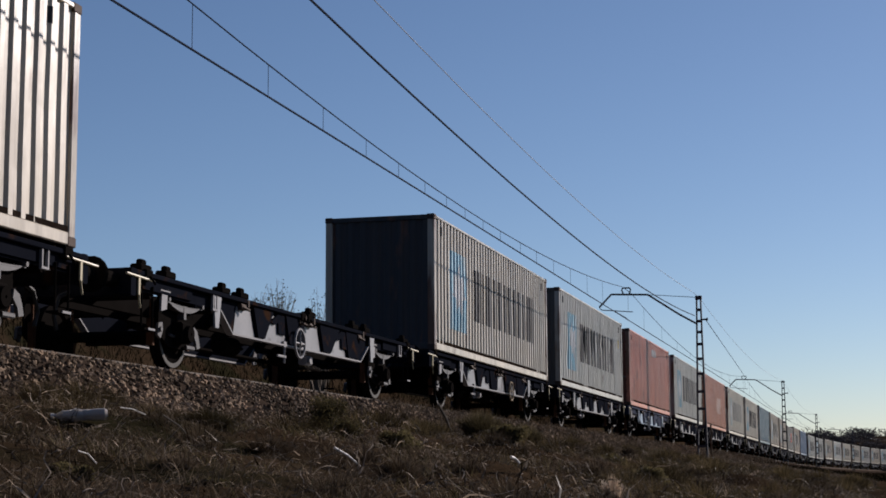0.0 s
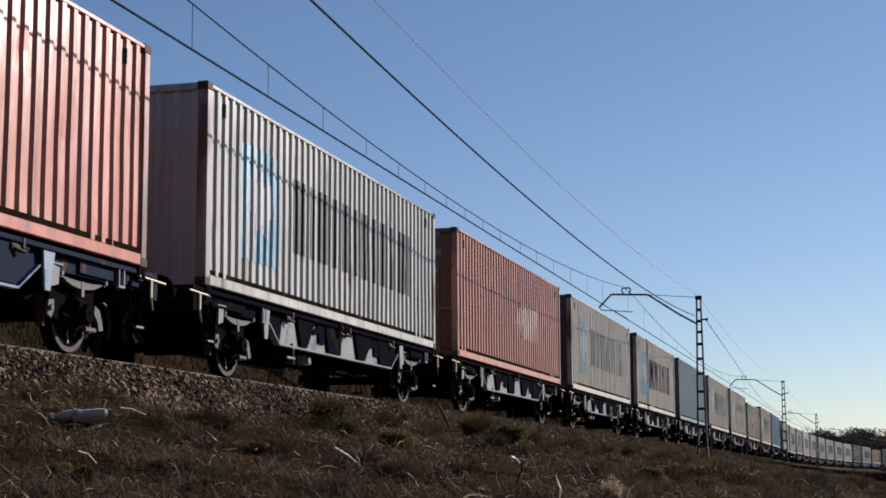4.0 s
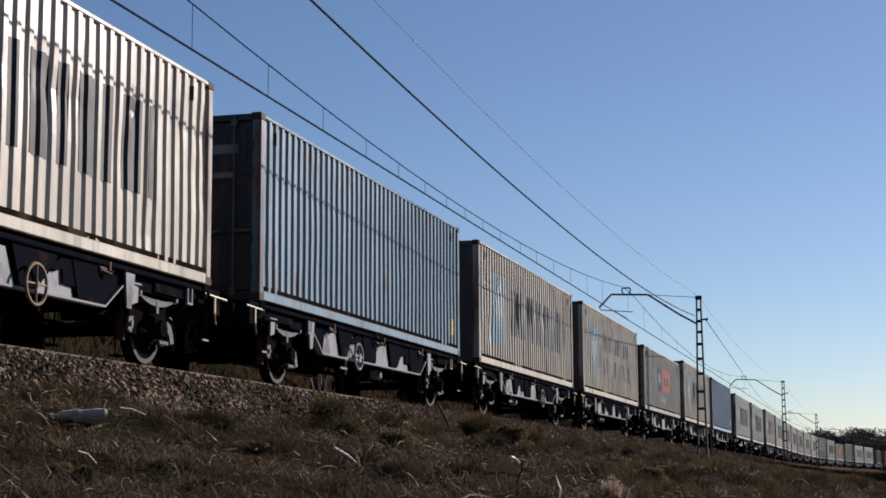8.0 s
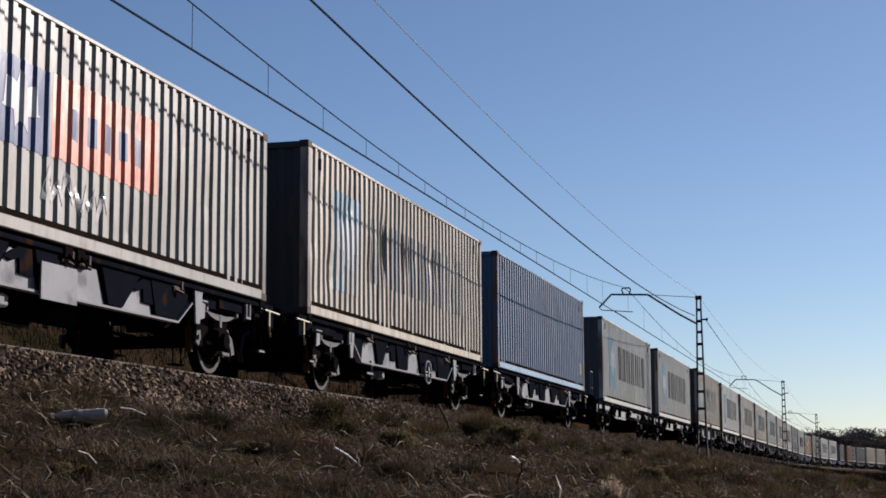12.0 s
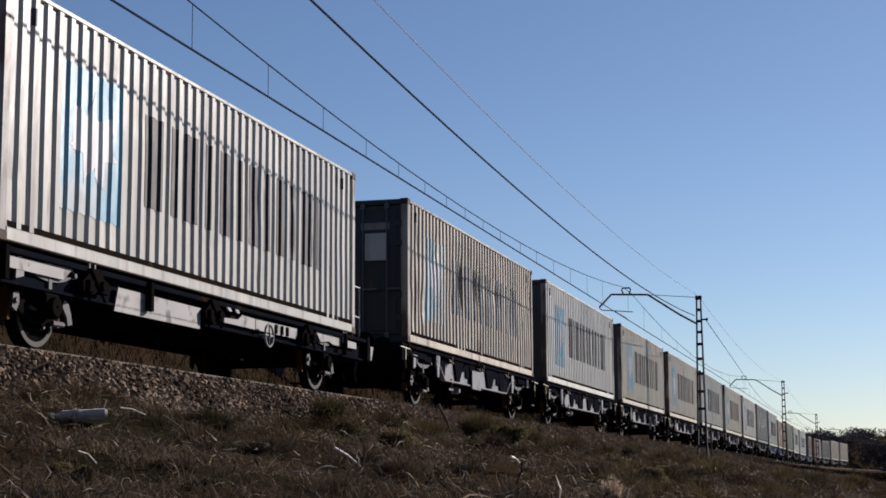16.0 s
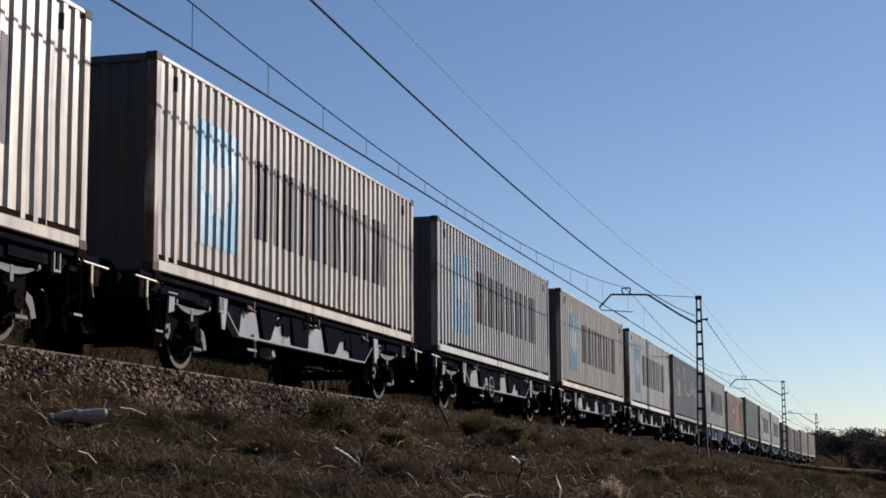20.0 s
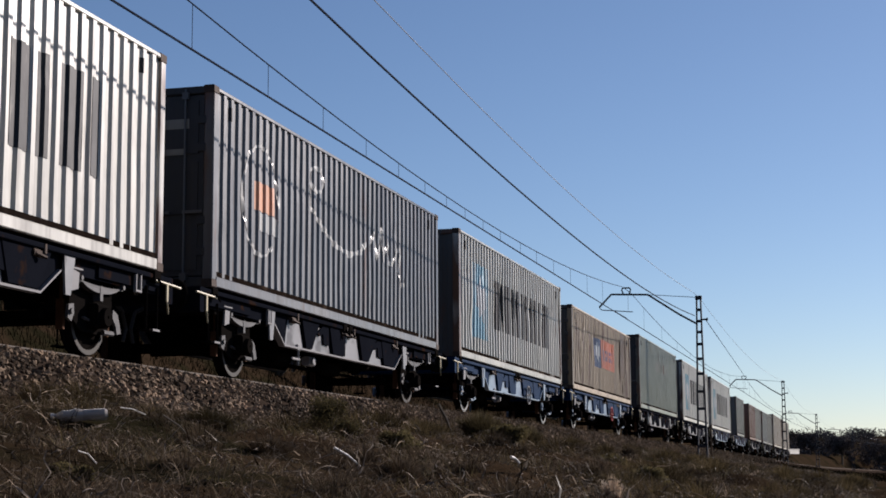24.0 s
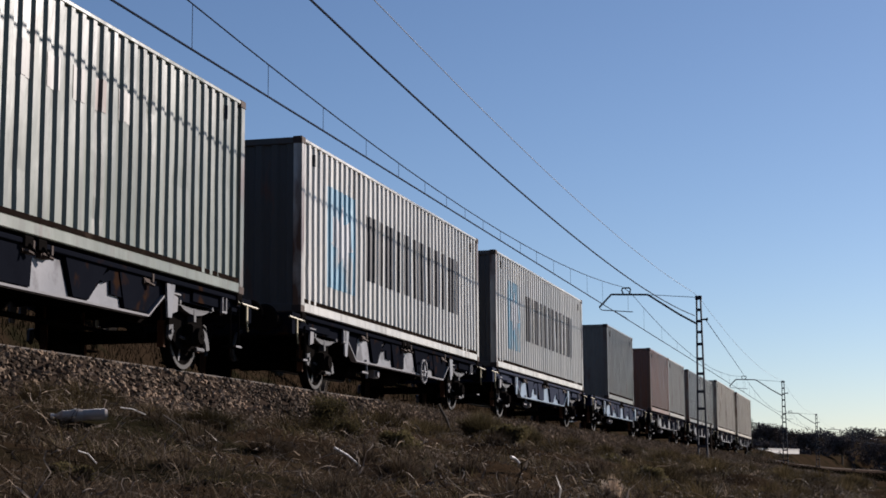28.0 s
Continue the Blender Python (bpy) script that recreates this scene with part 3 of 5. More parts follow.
def running_gear(wagon, y, body):
    for sx in (-1, 1):
        at = (sx * 1.06, y, 0)
        part("axle_box", "abox", lambda: Shape().box(-0.09, 0.09, -0.15, 0.15, 0.34, 0.62, 0.03).turned([(-0.02, 0.12), (0.05, 0.11), (0.05, 0.02), (-0.02, 0.02)], 0, 14, (0.10, 0, WHEEL_R)), M_UNDER, wagon, at, "grimy axle box")

        def springs():
            s = Shape()
            arc = [-0.52 + 1.04 * j / 20 for j in range(21)]
            bow = lambda t: 0.835 + 0.022 * (t / 0.52) ** 2
            s.plate_x([(t, bow(t) - 0.016) for t in arc] + [(t, bow(t)) for t in reversed(arc)], -0.05, 0.05)
            arc = [-0.46 + 0.92 * j / 20 for j in range(21)]
            s.plate_x([(t, bow(t) - 0.018 - 0.066 * max(0.02, 1 - (t / 0.46) ** 2) ** 0.8) for t in arc] + [(t, bow(t) - 0.018) for t in reversed(arc)], -0.047, 0.047)
            return s.box(-0.053, 0.053, -0.035, 0.035, 0.66, 0.84)
        part("leaf_spring", "leaf", springs, M_SPRING, wagon, at, "grey curved leaf spring")
        guard = [(-0.42, 0.98), (-0.20, 0.62), (-0.20, 0.30), (-0.15, 0.30), (-0.15, 0.66), (0.15, 0.66), (0.15, 0.30), (0.20, 0.30), (0.20, 0.62), (0.42, 0.98)]
        part("horn_guide", "horn", lambda: Shape().plate_x(guard, -0.012, 0.012), body, wagon, (sx * 0.94, y, 0))
        plate = [(-0.60, 0.95), (-0.60, 0.46), (-0.50, 0.40), (-0.30, 0.28), (0.22, 0.26), (0.40, 0.34), (0.48, 0.46), (0.52, 0.95)]
        part("axle_guard", "aguard", lambda: Shape().plate_x(plate, -0.014, 0.014), M_UNDER, wagon, (sx * 0.985, y, 0), "dark axle guard plate")
        pale = M_WEBBLUE if body is M_BLUE else M_SPRING
        part("guard_bracket", "gbrl", lambda: Shape().plate_x([(-0.72, 0.40), (-0.63, 0.36), (-0.57, 0.46), (-0.58, 0.58), (-0.70, 0.56)], -0.02, 0.02).tube((0.02, -0.65, 0.48), (0.045, -0.65, 0.48), 0.035, 8), pale, wagon, (sx * 1.03, y, 0), "pale worn guard bracket")
        part("guard_bracket", "gbrr", lambda: Shape().plate_x([(0.44, 0.60), (0.56, 0.55), (0.62, 0.44), (0.66, 0.32), (0.55, 0.30), (0.52, 0.40), (0.42, 0.50)], -0.02, 0.02).box(-0.02, 0.03, 0.20, 0.46, 0.27, 0.33, 0.015), pale, wagon, (sx * 1.03, y, 0), "pale curved guard bracket")
        part("lashing_bracket", "lash", lambda: Shape().box(-0.02, 0.02, -0.085, -0.05, 0.88, 1.10, 0.006).box(-0.02, 0.02, 0.05, 0.085, 0.88, 1.10, 0.006).box(-0.02, 0.02, -0.085, 0.085, 0.855, 0.89, 0.006), M_EDGE, wagon, (sx * 1.17, y + 0.86, 0), "pale worn U-shaped lashing bracket")
        part("hanger_plate", "hang", lambda: Shape().plate_x([(-0.09, 0.70), (0.08, 0.74), (0.10, 0.93), (-0.07, 0.96)], -0.015, 0.015).box(-0.03, 0.03, -0.14, 0.16, 0.955, 0.985, 0.008), M_EDGE, wagon, (sx * 1.12, y - 0.72, 0), "pale worn hanger plate")
        part("guard_stay", "stay", lambda: Shape().path([(0, -0.30, 0.44), (0, 0.02, 0.40), (0, 0.30, 0.47)], 0.02, 6), M_SPRING, wagon, (sx * 1.02, y, 0), "grey axle guard stay")
        for dy in (-0.55, 0.55):
            part("spring_shackle", "shackle", lambda: Shape().box(-0.03, 0.03, -0.03, 0.03, 0.84, 1.02, 0.008).tube((-0.06, 0, 0.88), (0.06, 0, 0.88), 0.03, 8), M_SPRING, wagon, (sx * 1.08, y + dy, 0), "worn spring shackle")
            part("brake_shoe", "shoe", lambda: Shape().box(-0.05, 0.05, -0.035, 0.035, 0.28, 0.64, 0.01).tube((0, 0, 0.6), (0, 0, 0.98), 0.02, 6), M_RUST, wagon, (sx * 0.87, y + dy * 1.03, 0), "rusty brake block on its hanger")


def buffers(wagon, yend, body):
    sg = 1 if yend > 0 else -1
    for sx in (-1, 1):
        part("buffer", "buffer%d" % sg, lambda: Shape().tube((0, 0, 0), (0, sg * 0.36, 0), 0.10, 14).tube((0, sg * 0.34, 0), (0, sg * 0.55, 0), 0.075, 12).turned([(sg * 0.545, 0.03), (sg * 0.545, 0.21), (sg * 0.57, 0.225), (sg * 0.60, 0.19), (sg * 0.61, 0.03)], 1, 18), M_UNDER, wagon, (sx * 0.95, yend, 1.0), "dark round buffer")
    part("coupling", "coup%d" % sg, lambda: Shape().box(-0.05, 0.05, min(0, sg * 0.3), max(0, sg * 0.3), -0.06, 0.06, 0.02).torus((0, sg * 0.36, -0.06), 0.09, 0.025, 0).tube((0, sg * 0.38, -0.1), (0, sg * 0.55, -0.38), 0.03), M_UNDER, wagon, (0, yend, 0.98), "screw coupling and hook")
    part("brake_hose", "hose%d" % sg, lambda: Shape().path([(0, 0, 0), (0, sg * 0.25, -0.08), (0, sg * 0.38, -0.32), (0, sg * 0.30, -0.5)], 0.028, 6), M_GASKET, wagon, (0.35, yend, 0.86), "black rubber brake hose")


def wagon_fish(body, web, rim, label, floor=1.18, handwheel=None, tank=True, sign=None, wheel_y=1.2):
    """Two-axle container wagon with fish-bellied side sills, 12.8 m over the headstocks; origin on the rails."""
    w = thing("container_wagon", label, "freight wagon", "wagons of the train")
    F = floor
    belly = [(-6.35, F - 0.28), (-3.48, F - 0.28), (-3.02, F - 0.58), (3.02, F - 0.58), (3.48, F - 0.28), (6.35, F - 0.28)]
    for sx in (-1, 1):
        part("sill_flange", "fl%.2f" % F, lambda: Shape().box(-0.09, 0.06, -6.4, 6.4, F - 0.10, F - 0.035, 0.01), body, w, (sx * 1.14, 0, 0))
        ring = [(-6.35, F - 0.10)] + belly + [(6.35, F - 0.10)]
        part("sill_web", "web%.2f" % F, lambda: Shape().plate_x(ring, -0.012, 0.012), body, w, (sx * 1.10, 0, 0), "dark steel side web")
        # pale plates stand for the sunlit, sky-reflecting parts of the dark web
        for n, (a0, a1, b0, b1) in enumerate(((-2.92, -2.06, -2.80, -2.28), (-1.70, -0.70, -1.32, -0.90), (0.02, 0.94, 0.08, 0.72), (1.40, 2.28, 1.90, 2.10))):
            part("web_panel", "wp%d%.2f" % (n, F), lambda: Shape().plate_x([(a0, F - 0.56), (a1, F - 0.56), (b1, F - 0.16), (b0, F - 0.16)], 0.0, 0.006), web, w, (sx * 1.114, 0, 0) if sx > 0 else (sx * 1.12, 0, 0), "pale dusty web panel between gussets")

        def lower():
            s = Shape()
            for (ya, za), (yb, zb) in list(zip(belly, belly[1:]))[1:-1]:
                s.plate_x([(ya, za - 0.016), (yb, zb - 0.016), (yb, zb + 0.012), (ya, za + 0.012)], -0.06, 0.045)
            return s
        part("sill_lower_flange", "lf%.2f" % F, lower, M_EDGE if web is M_WEB else M_WEBBLUE, w, (sx * 1.12, 0, 0), "pale worn lower flange")
        for n, (a0, a1, b0, b1) in enumerate(((-2.02, -1.74, -2.22, -1.38), (-0.66, -0.02, -0.84, 0.02), (0.98, 1.36, 0.78, 1.84), (2.32, 2.95, 2.16, 3.25))):
            part("side_gusset", "gus%d%.2f" % (n, F), lambda: Shape().plate_x([(a0, F - 0.55), (a1, F - 0.55), (b1, F - 0.10), (b0, F - 0.10)], 0.0, 0.05), body, w, (sx * 1.14 - 0.025, 0, 0), "dark tapered gusset")
        for gy in (-5.3, 5.3):
            ring3 = [(-0.85, F - 0.10), (-0.85, F - 0.25), (0.85, F - 0.25), (0.85, F - 0.10)]
            part("end_plate", "epl%.2f" % F, lambda: Shape().plate_x(ring3, 0.0, 0.03), body, w, (sx * 1.115, gy, 0))
        for gy in (-5.95, -0.15, 0.15, 5.95):
            part("container_lock", "lock%.2f" % F, lambda: Shape().box(-0.08, 0.06, -0.09, 0.09, F - 0.14, F - 0.005, 0.012).tube((0.06, 0, F - 0.09), (0.12, 0.04, F - 0.2), 0.015, 6), M_UNDER, w, (sx * 1.16, gy, 0), "steel locking spigot")
        for gy in (-6.25, 6.25):
            sg = 1 if gy > 0 else -1
            part("hand_lever", "hl%d" % sg, lambda: Shape().tube((0, -0.35, F - 0.12), (0, 0.42, F - 0.14), 0.017, 6).box(-0.012, 0.012, -0.03, 0.03, F - 0.36, F - 0.13, 0.006).tube((0, 0, F - 0.36), (0, 0.05, F - 0.52), 0.014, 6), M_BRASS, w, (sx * 1.21, gy, 0), "pale yellow shunter's handle")
            part("foot_step", "step%d" % sg, lambda: Shape().tube((0, -0.16, F - 0.2), (0, -0.16, 0.42), 0.014, 6).tube((0, 0.16, F - 0.2), (0, 0.16, 0.42), 0.014, 6).box(-0.1, 0.06, -0.18, 0.18, 0.40, 0.425), M_UNDER, w, (sx * 1.16, gy - sg * 0.35, 0), "hanging foot step")
            part("step_edge", "stepe", lambda: Shape().box(0.0, 0.012, -0.10, 0.10, 0.40, 0.428), M_EDGE, w, (sx * 1.16 + (0.062 if sx > 0 else -0.074), gy - sg * 0.35, 0), "pale worn step edge")
        for gy in (-3.66, 3.62):
            part("stanchion", "stan%.2f" % F, lambda: Shape().plate_x([(-0.10, F - 0.10), (-0.05, F - 0.55), (0.07, F - 0.55), (0.16, F - 0.10)], 0, 0.03), web, w, (sx * 1.15, gy, 0), "pale worn bracket plate")
        # dark plates in the outline of the shadow that spigot brackets throw
        for gy in (0.0, -3.10):
            flap = [(1.95 + gy, F - 0.115), (1.62 + gy, F - 0.27), (1.80 + gy, F - 0.30), (1.95 + gy, F - 0.25), (1.97 + gy, F - 0.42), (2.26 + gy, F - 0.43), (2.22 + gy, F - 0.115)]
            part("lock_flap", "flap%.1f%.2f" % (gy, F), lambda: Shape().plate_x(flap, -0.012, 0.012), body, w, (sx * 1.14, 0, 0), "dark folded locking flap")
        for gy in (-2.62, -0.12, 0.30, 2.95):
            part("spigot_bracket", "sbr%.2f" % F, lambda: Shape().box(-0.05, 0.06, -0.13, 0.10, F - 0.20, F - 0.11, 0.02).tube((0.05, -0.10, F - 0.16), (0.10, 0.06, F - 0.20), 0.022, 6).box(0.02, 0.08, 0.06, 0.12, F - 0.15, F - 0.04, 0.01), M_CASTING, w, (sx * 1.13, gy, 0), "worn brown spigot bracket")
    part("distributor_box", "dbox", lambda: Shape().box(-0.14, 0.0, -0.16, 0.16, -0.07, 0.08, 0.025).tube((0, -0.06, 0.0), (0.05, -0.06, 0.0), 0.06, 10), M_EDGE, w, (1.0, 0.72 if wheel_y < 0 else -1.26, 0.46), "pale grey brake valve box")
    part("brake_lever", "blev", lambda: Shape().box(-0.015, 0.015, -0.30, 0.06, -0.02, 0.02, 0.006).tube((0, 0, -0.1), (0, 0, 0.22), 0.02, 6).box(-0.02, 0.02, -0.06, 0.05, 0.14, 0.24, 0.01), M_EDGE, w, (1.14, wheel_y - 0.45 if wheel_y < 0 else -2.35, 0.42), "pale worn brake changeover lever")
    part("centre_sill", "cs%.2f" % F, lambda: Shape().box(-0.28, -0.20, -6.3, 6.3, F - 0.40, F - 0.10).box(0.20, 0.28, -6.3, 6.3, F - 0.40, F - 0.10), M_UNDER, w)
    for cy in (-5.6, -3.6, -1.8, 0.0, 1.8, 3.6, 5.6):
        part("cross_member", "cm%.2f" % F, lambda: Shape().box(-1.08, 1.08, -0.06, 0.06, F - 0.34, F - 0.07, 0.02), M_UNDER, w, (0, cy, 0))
    for cy in (-6.38, 6.38):
        part("headstock", "hs%.2f" % F, lambda: Shape().box(-1.2, 1.2, -0.07, 0.07, F - 0.38, F - 0.03, 0.02), body, w, (0, cy, 0))
        buffers(w, cy + (0.07 if cy > 0 else -0.07), body)
    for y in (-AXLE_Y, AXLE_Y):
        wheelset(w, y, rim)
        running_gear(w, y, body)
    part("brake_rigging", "rig", lambda: Shape().tube((0.1, -3.9, 0.5), (0.1, 3.9, 0.5), 0.03, 6).tube((-0.3, -3.9, 0.55), (-0.3, 3.9, 0.55), 0.025, 6).box(-0.7, 0.7, -3.95, -3.85, 0.40, 0.5).box(-0.7, 0.7, 3.85, 3.95, 0.40, 0.5), M_UNDER, w, None, "dark brake rods")
    if tank:
        part("air_tank", "tank", lambda: Shape().turned([(-0.42, 0.02), (-0.40, 0.12), (-0.34, 0.17), (0.34, 0.17), (0.40, 0.12), (0.42, 0.02)], 1, 16), M_UNDER, w, (0.60, 0.65, 0.52), "grimy brake air tank", True)
        part("brake_cylinder", "bcyl", lambda: Shape().tube((0, -0.3, 0), (0, 0.25, 0), 0.14, 14).tube((0, 0.25, 0), (0, 0.6, 0), 0.03, 6), M_UNDER, w, (0.6, -1.9, 0.52), "brake cylinder")
    if handwheel:
        hw = part("handbrake_wheel", "hw", lambda: Shape().torus((0, 0, 0), 0.23, 0.020, 0).tube((0, -0.23, 0), (0, 0.23, 0), 0.014, 6).tube((0, 0, -0.23), (0, 0, 0.23), 0.014, 6).tube((-0.12, 0, 0), (0.03, 0, 0), 0.03, 8), handwheel, w, (1.24, wheel_y, F - 0.52), "spoked handbrake wheel")
    if sign:
        part("notice_board", "nbd", lambda: Shape().box(0, 0.02, -0.42, 0.42, 0, 0.42), M_WEB, w, (1.19, sign, F - 0.66), "pale grey board with illegible marks")
    return w


def wagon_flat(label, floor=1.05):
    """Two-axle flat container wagon with pale side boards; origin on the rails."""
    F = floor
    w = thing("flat_wagon", label, "freight wagon", "wagons of the train")
    for sx in (-1, 1):
        part("side_sill", "fs", lambda: Shape().box(-0.10, 0.0, -6.9, 6.9, F - 0.10, F - 0.03, 0.01).box(-0.12, -0.10, -6.9, 6.9, F - 0.40, F - 0.05).box(-0.16, -0.04, -6.9, 6.9, F - 0.42, F - 0.39), M_GRIMY, w, (sx * 1.18, 0, 0))
        for n, ring in enumerate((((-6.5, F - 0.25), (-4.5, F - 0.25), (-4.2, F - 0.04), (-4.9, F - 0.11), (-6.5, F - 0.13)), ((-3.2, F - 0.48), (-0.6, F - 0.48), (-0.52, F - 0.19), (-3.1, F - 0.18)), ((0.16, F - 0.31), (1.47, F - 0.31), (1.47, F - 0.15), (0.95, F - 0.14), (0.80, F - 0.22), (0.30, F - 0.24)),
                                  ((1.50, F - 0.31), (3.30, F - 0.31), (3.30, F - 0.14), (1.50, F - 0.15)), ((4.45, F - 0.26), (4.9, F - 0.22), (5.1, F - 0.26), (6.4, F - 0.24), (6.4, F - 0.13), (4.9, F - 0.10), (4.15, F - 0.03)))):
            part("side_board", "sbd%d" % n, lambda: Shape().plate_x(list(ring), 0.0, 0.02), M_BOARD, w, (sx * 1.13 - 0.01, 0, 0), "dusty pale side board")
        for y in (2.34, 2.60, 2.84):
            part("board_slot", "slot", lambda: Shape().box(-0.004, 0.006, -0.04, 0.05, F - 0.30, F - 0.16), M_UNDER, w, (sx * 1.15, y, 0), "dark slot in the side board")
        for y in (0.34, 0.64):
            part("lock_tooth", "tooth", lambda: Shape().plate_x([(-0.10, F - 0.06), (0.02, F - 0.14), (0.13, F - 0.14), (0.04, F - 0.05)], 0.0, 0.03), M_BOARD, w, (sx * 1.15, y, 0), "pale worn locking tooth")
        for gy in (-3.75, -0.16, 3.78):
            part("spigot_housing", "shouse", lambda: Shape().plate_x([(-0.30, F - 0.14), (-0.42, F - 0.22), (-0.40, F - 0.34), (-0.16, F - 0.36), (-0.02, F - 0.30), (0.24, F - 0.33), (0.26, F - 0.20), (0.10, F - 0.14), (0.06, F - 0.05), (-0.22, F - 0.05)], -0.06, 0.05).box(-0.04, 0.09, -0.34, -0.20, F - 0.34, F - 0.20, 0.02).tube((0.02, 0.05, F - 0.24), (0.10, 0.05, F - 0.24), 0.06, 10).tube((0.06, -0.26, F - 0.06), (0.06, 0.12, F - 0.42), 0.018, 6), M_UNDER, w, (sx * 1.17, gy, 0), "dark spigot housing")
        for gy in (-5.9, -2.3, 5.6):
            part("stake_pocket", "sp", lambda: Shape().box(-0.05, 0.03, -0.06, 0.06, F - 0.40, F - 0.03, 0.02), M_UNDER, w, (sx * 1.20, gy, 0), "dark stake pocket")
        part("ladder", "lad", lambda: Shape().tube((0, -0.2, F - 0.3), (0, -0.2, F + 0.95), 0.018, 6).tube((0, 0.2, F - 0.3), (0, 0.2, F + 0.95), 0.018, 6).tube((0, -0.2, F + 0.95), (0, 0.2, F + 0.95), 0.018, 6).tube((0, -0.2, F + 0.4), (0, 0.2, F + 0.4), 0.015, 6), M_EDGE, w, (sx * 0.95, -6.95, 0), "pale tubular hand rail")
        part("ladder", "lad", lambda: Shape(), M_EDGE, w, (sx * 0.95, 6.95, 0), "pale tubular hand rail")
    part("handbrake_wheel", "hwf", lambda: Shape().torus((0, 0, 0), 0.17, 0.018, 0).tube((0, -0.17, 0), (0, 0.17, 0), 0.012, 6).tube((0, 0, -0.17), (0, 0, 0.17), 0.012, 6).tube((-0.16, 0, 0), (0.03, 0, 0), 0.03, 8), M_EDGE, w, (1.26, 1.75, F - 0.38), "pale spoked handbrake wheel")
    for sy in (-1, 1):
        part("end_plate", "fep", lambda: Shape().plate_x([(-0.07, F - 0.14), (0.10, F - 0.14), (-0.02, F - 0.40), (-0.07, F - 0.40)], 0, 0.02), M_BOARD, w, (1.16, sy * 7.2, 0), "pale tapered end plate")
    part("deck", "deckf", lambda: Shape().box(-1.08, 1.08, -6.9, 6.9, F - 0.12, F - 0.05), M_UNDER, w)
    part("centre_sill", "csf", lambda: Shape().box(-0.3, 0.3, -6.8, 6.8, F - 0.5, F - 0.15), M_UNDER, w)
    for cy in (-6.95, 6.95):
        part("headstock", "hsf", lambda: Shape().box(-1.2, 1.2, -0.06, 0.06, F - 0.42, F + 0.02, 0.02), M_GRIMY, w, (0, cy, 0))
        buffers(w, cy, M_GRIMY)
    for y in (-4.75, 4.75):
        wheelset(w, y, M_RIMDARK)
        running_gear(w, y, M_GRIMY)
    part("air_tank", "tank", lambda: Shape(), M_SPRING, w, (0.7, 0.9, 0.5), "grey brake air tank")
    return w


# ---- the train: place of each container's near end at the start, and what it is ----
SQ = "beige corrugated freight container with light blue square and dark lettering"
SG = "light grey freight container with light blue square and dark lettering"
SW = "off-white freight container with light blue square and dark lettering"
# near end, paint, label, kind, height, doors towards the camera, wagon style
TRAIN = [
    (4.64, "beige", "plain beige corrugated freight container on a two-axle wagon", "plain", 2.896, False, "n"),
    (18.69, None, "", "", 0, False, "n"),
    (32.70, "beige", SQ, "square", 2.896, False, "nh"),
    (46.78, "grey", SG.replace("light grey", "dented grey"), "square", 2.896, False, "n"),
    (60.81, "red", "rust-red corrugated freight container with small white lettering bars", "dash", 2.896, True, "b2"),
    (74.86, "grey", SG, "square", 2.896, False, "n"),
    (88.92, "orange_red", "faded orange-red corrugated freight container with a worn pale panel", "worn_mark", 2.896, True, "n"),
    (102.96, "beige", SQ.replace("beige corrugated", "clean beige"), "square", 2.896, False, "n"),
    (117.04, "beige", SQ.replace("beige corrugated", "rusty-cornered beige"), "square", 2.896, False, "nh"),
    (131.08, "steel_blue", "steel-blue corrugated freight container with plain sides", "plain", 2.896, True, "n"),
    (145.12, "dull", SQ.replace("beige corrugated", "faded weathered beige"), "square", 2.896, False, "nh"),
    (159.15, "dull", "weathered beige freight container with blue square and two lettering rows", "two_line", 2.896, False, "n"),
    (173.23, "dove", "lower dove-grey freight container with a navy and orange name panel", "block", 2.591, True, "nsp"),
    (187.28, "dull", SQ.replace("corrugated", "dusty"), "square", 2.896, False, "n"),
    (201.15, "blue", "blue corrugated freight container with a pale blue frame", "plain", 2.896, False, "n"),
    (217.05, "grey", SG, "square", 2.896, False, "f"),
    (231.58, "grey", SG, "square", 2.896, False, "f"),
    (247.15, "dull", SQ.replace("beige corrugated", "rust-streaked beige"), "square", 2.896, True, "nsp"),
    (261.21, "white", SW, "square", 2.896, False, "n"),
    (275.25, "beige", SQ.replace("beige corrugated", "rusty-cornered beige"), "square", 2.896, False, "n"),
    (289.26, "beige", SQ, "square", 2.896, False, "n"),
    (303.31, "grey", SG, "square", 2.896, False, "n"),
    (317.34, "beige", SQ, "square", 2.896, False, "n"),
    (331.15, "white", SW, "square", 2.896, False, "n"),
    (344.95, "slate", "slate-grey corrugated freight container covered in pale sprayed curves", "graffiti", 2.896, True, "n"),
    (358.93, "grey", SG, "square", 2.896, False, "b"),
    (372.93, "tan", "lower tan freight container with orange name panel and rust patch", "block_rust", 2.591, True, "bhp"),
    (387.63, "green", "olive-green corrugated freight container with pale lettering bars", "letters", 2.896, True, "n"),
    (402.28, "white", SW.replace("off-white", "clean off-white"), "square", 2.896, False, "n"),
    (416.27, "white", SW, "square", 2.896, False, "b2"),
    (430.35, "taupe", "short dark taupe-grey freight container in the middle of its wagon", "plain", 2.75, False, "b2"),
    (444.45, "brown", "short brown freight container", "pair", 2.70, False, "n"),
    (458.60, "slate", "short slate-grey freight container", "pair", 2.896, False, "n"),
    (473.40, "dull", "weathered beige corrugated freight container with plain sides", "plain", 2.896, False, "n"),
    (487.60, "dull", "weathered beige corrugated freight container at the end of the train", "plain", 2.896, False, "n"),
]

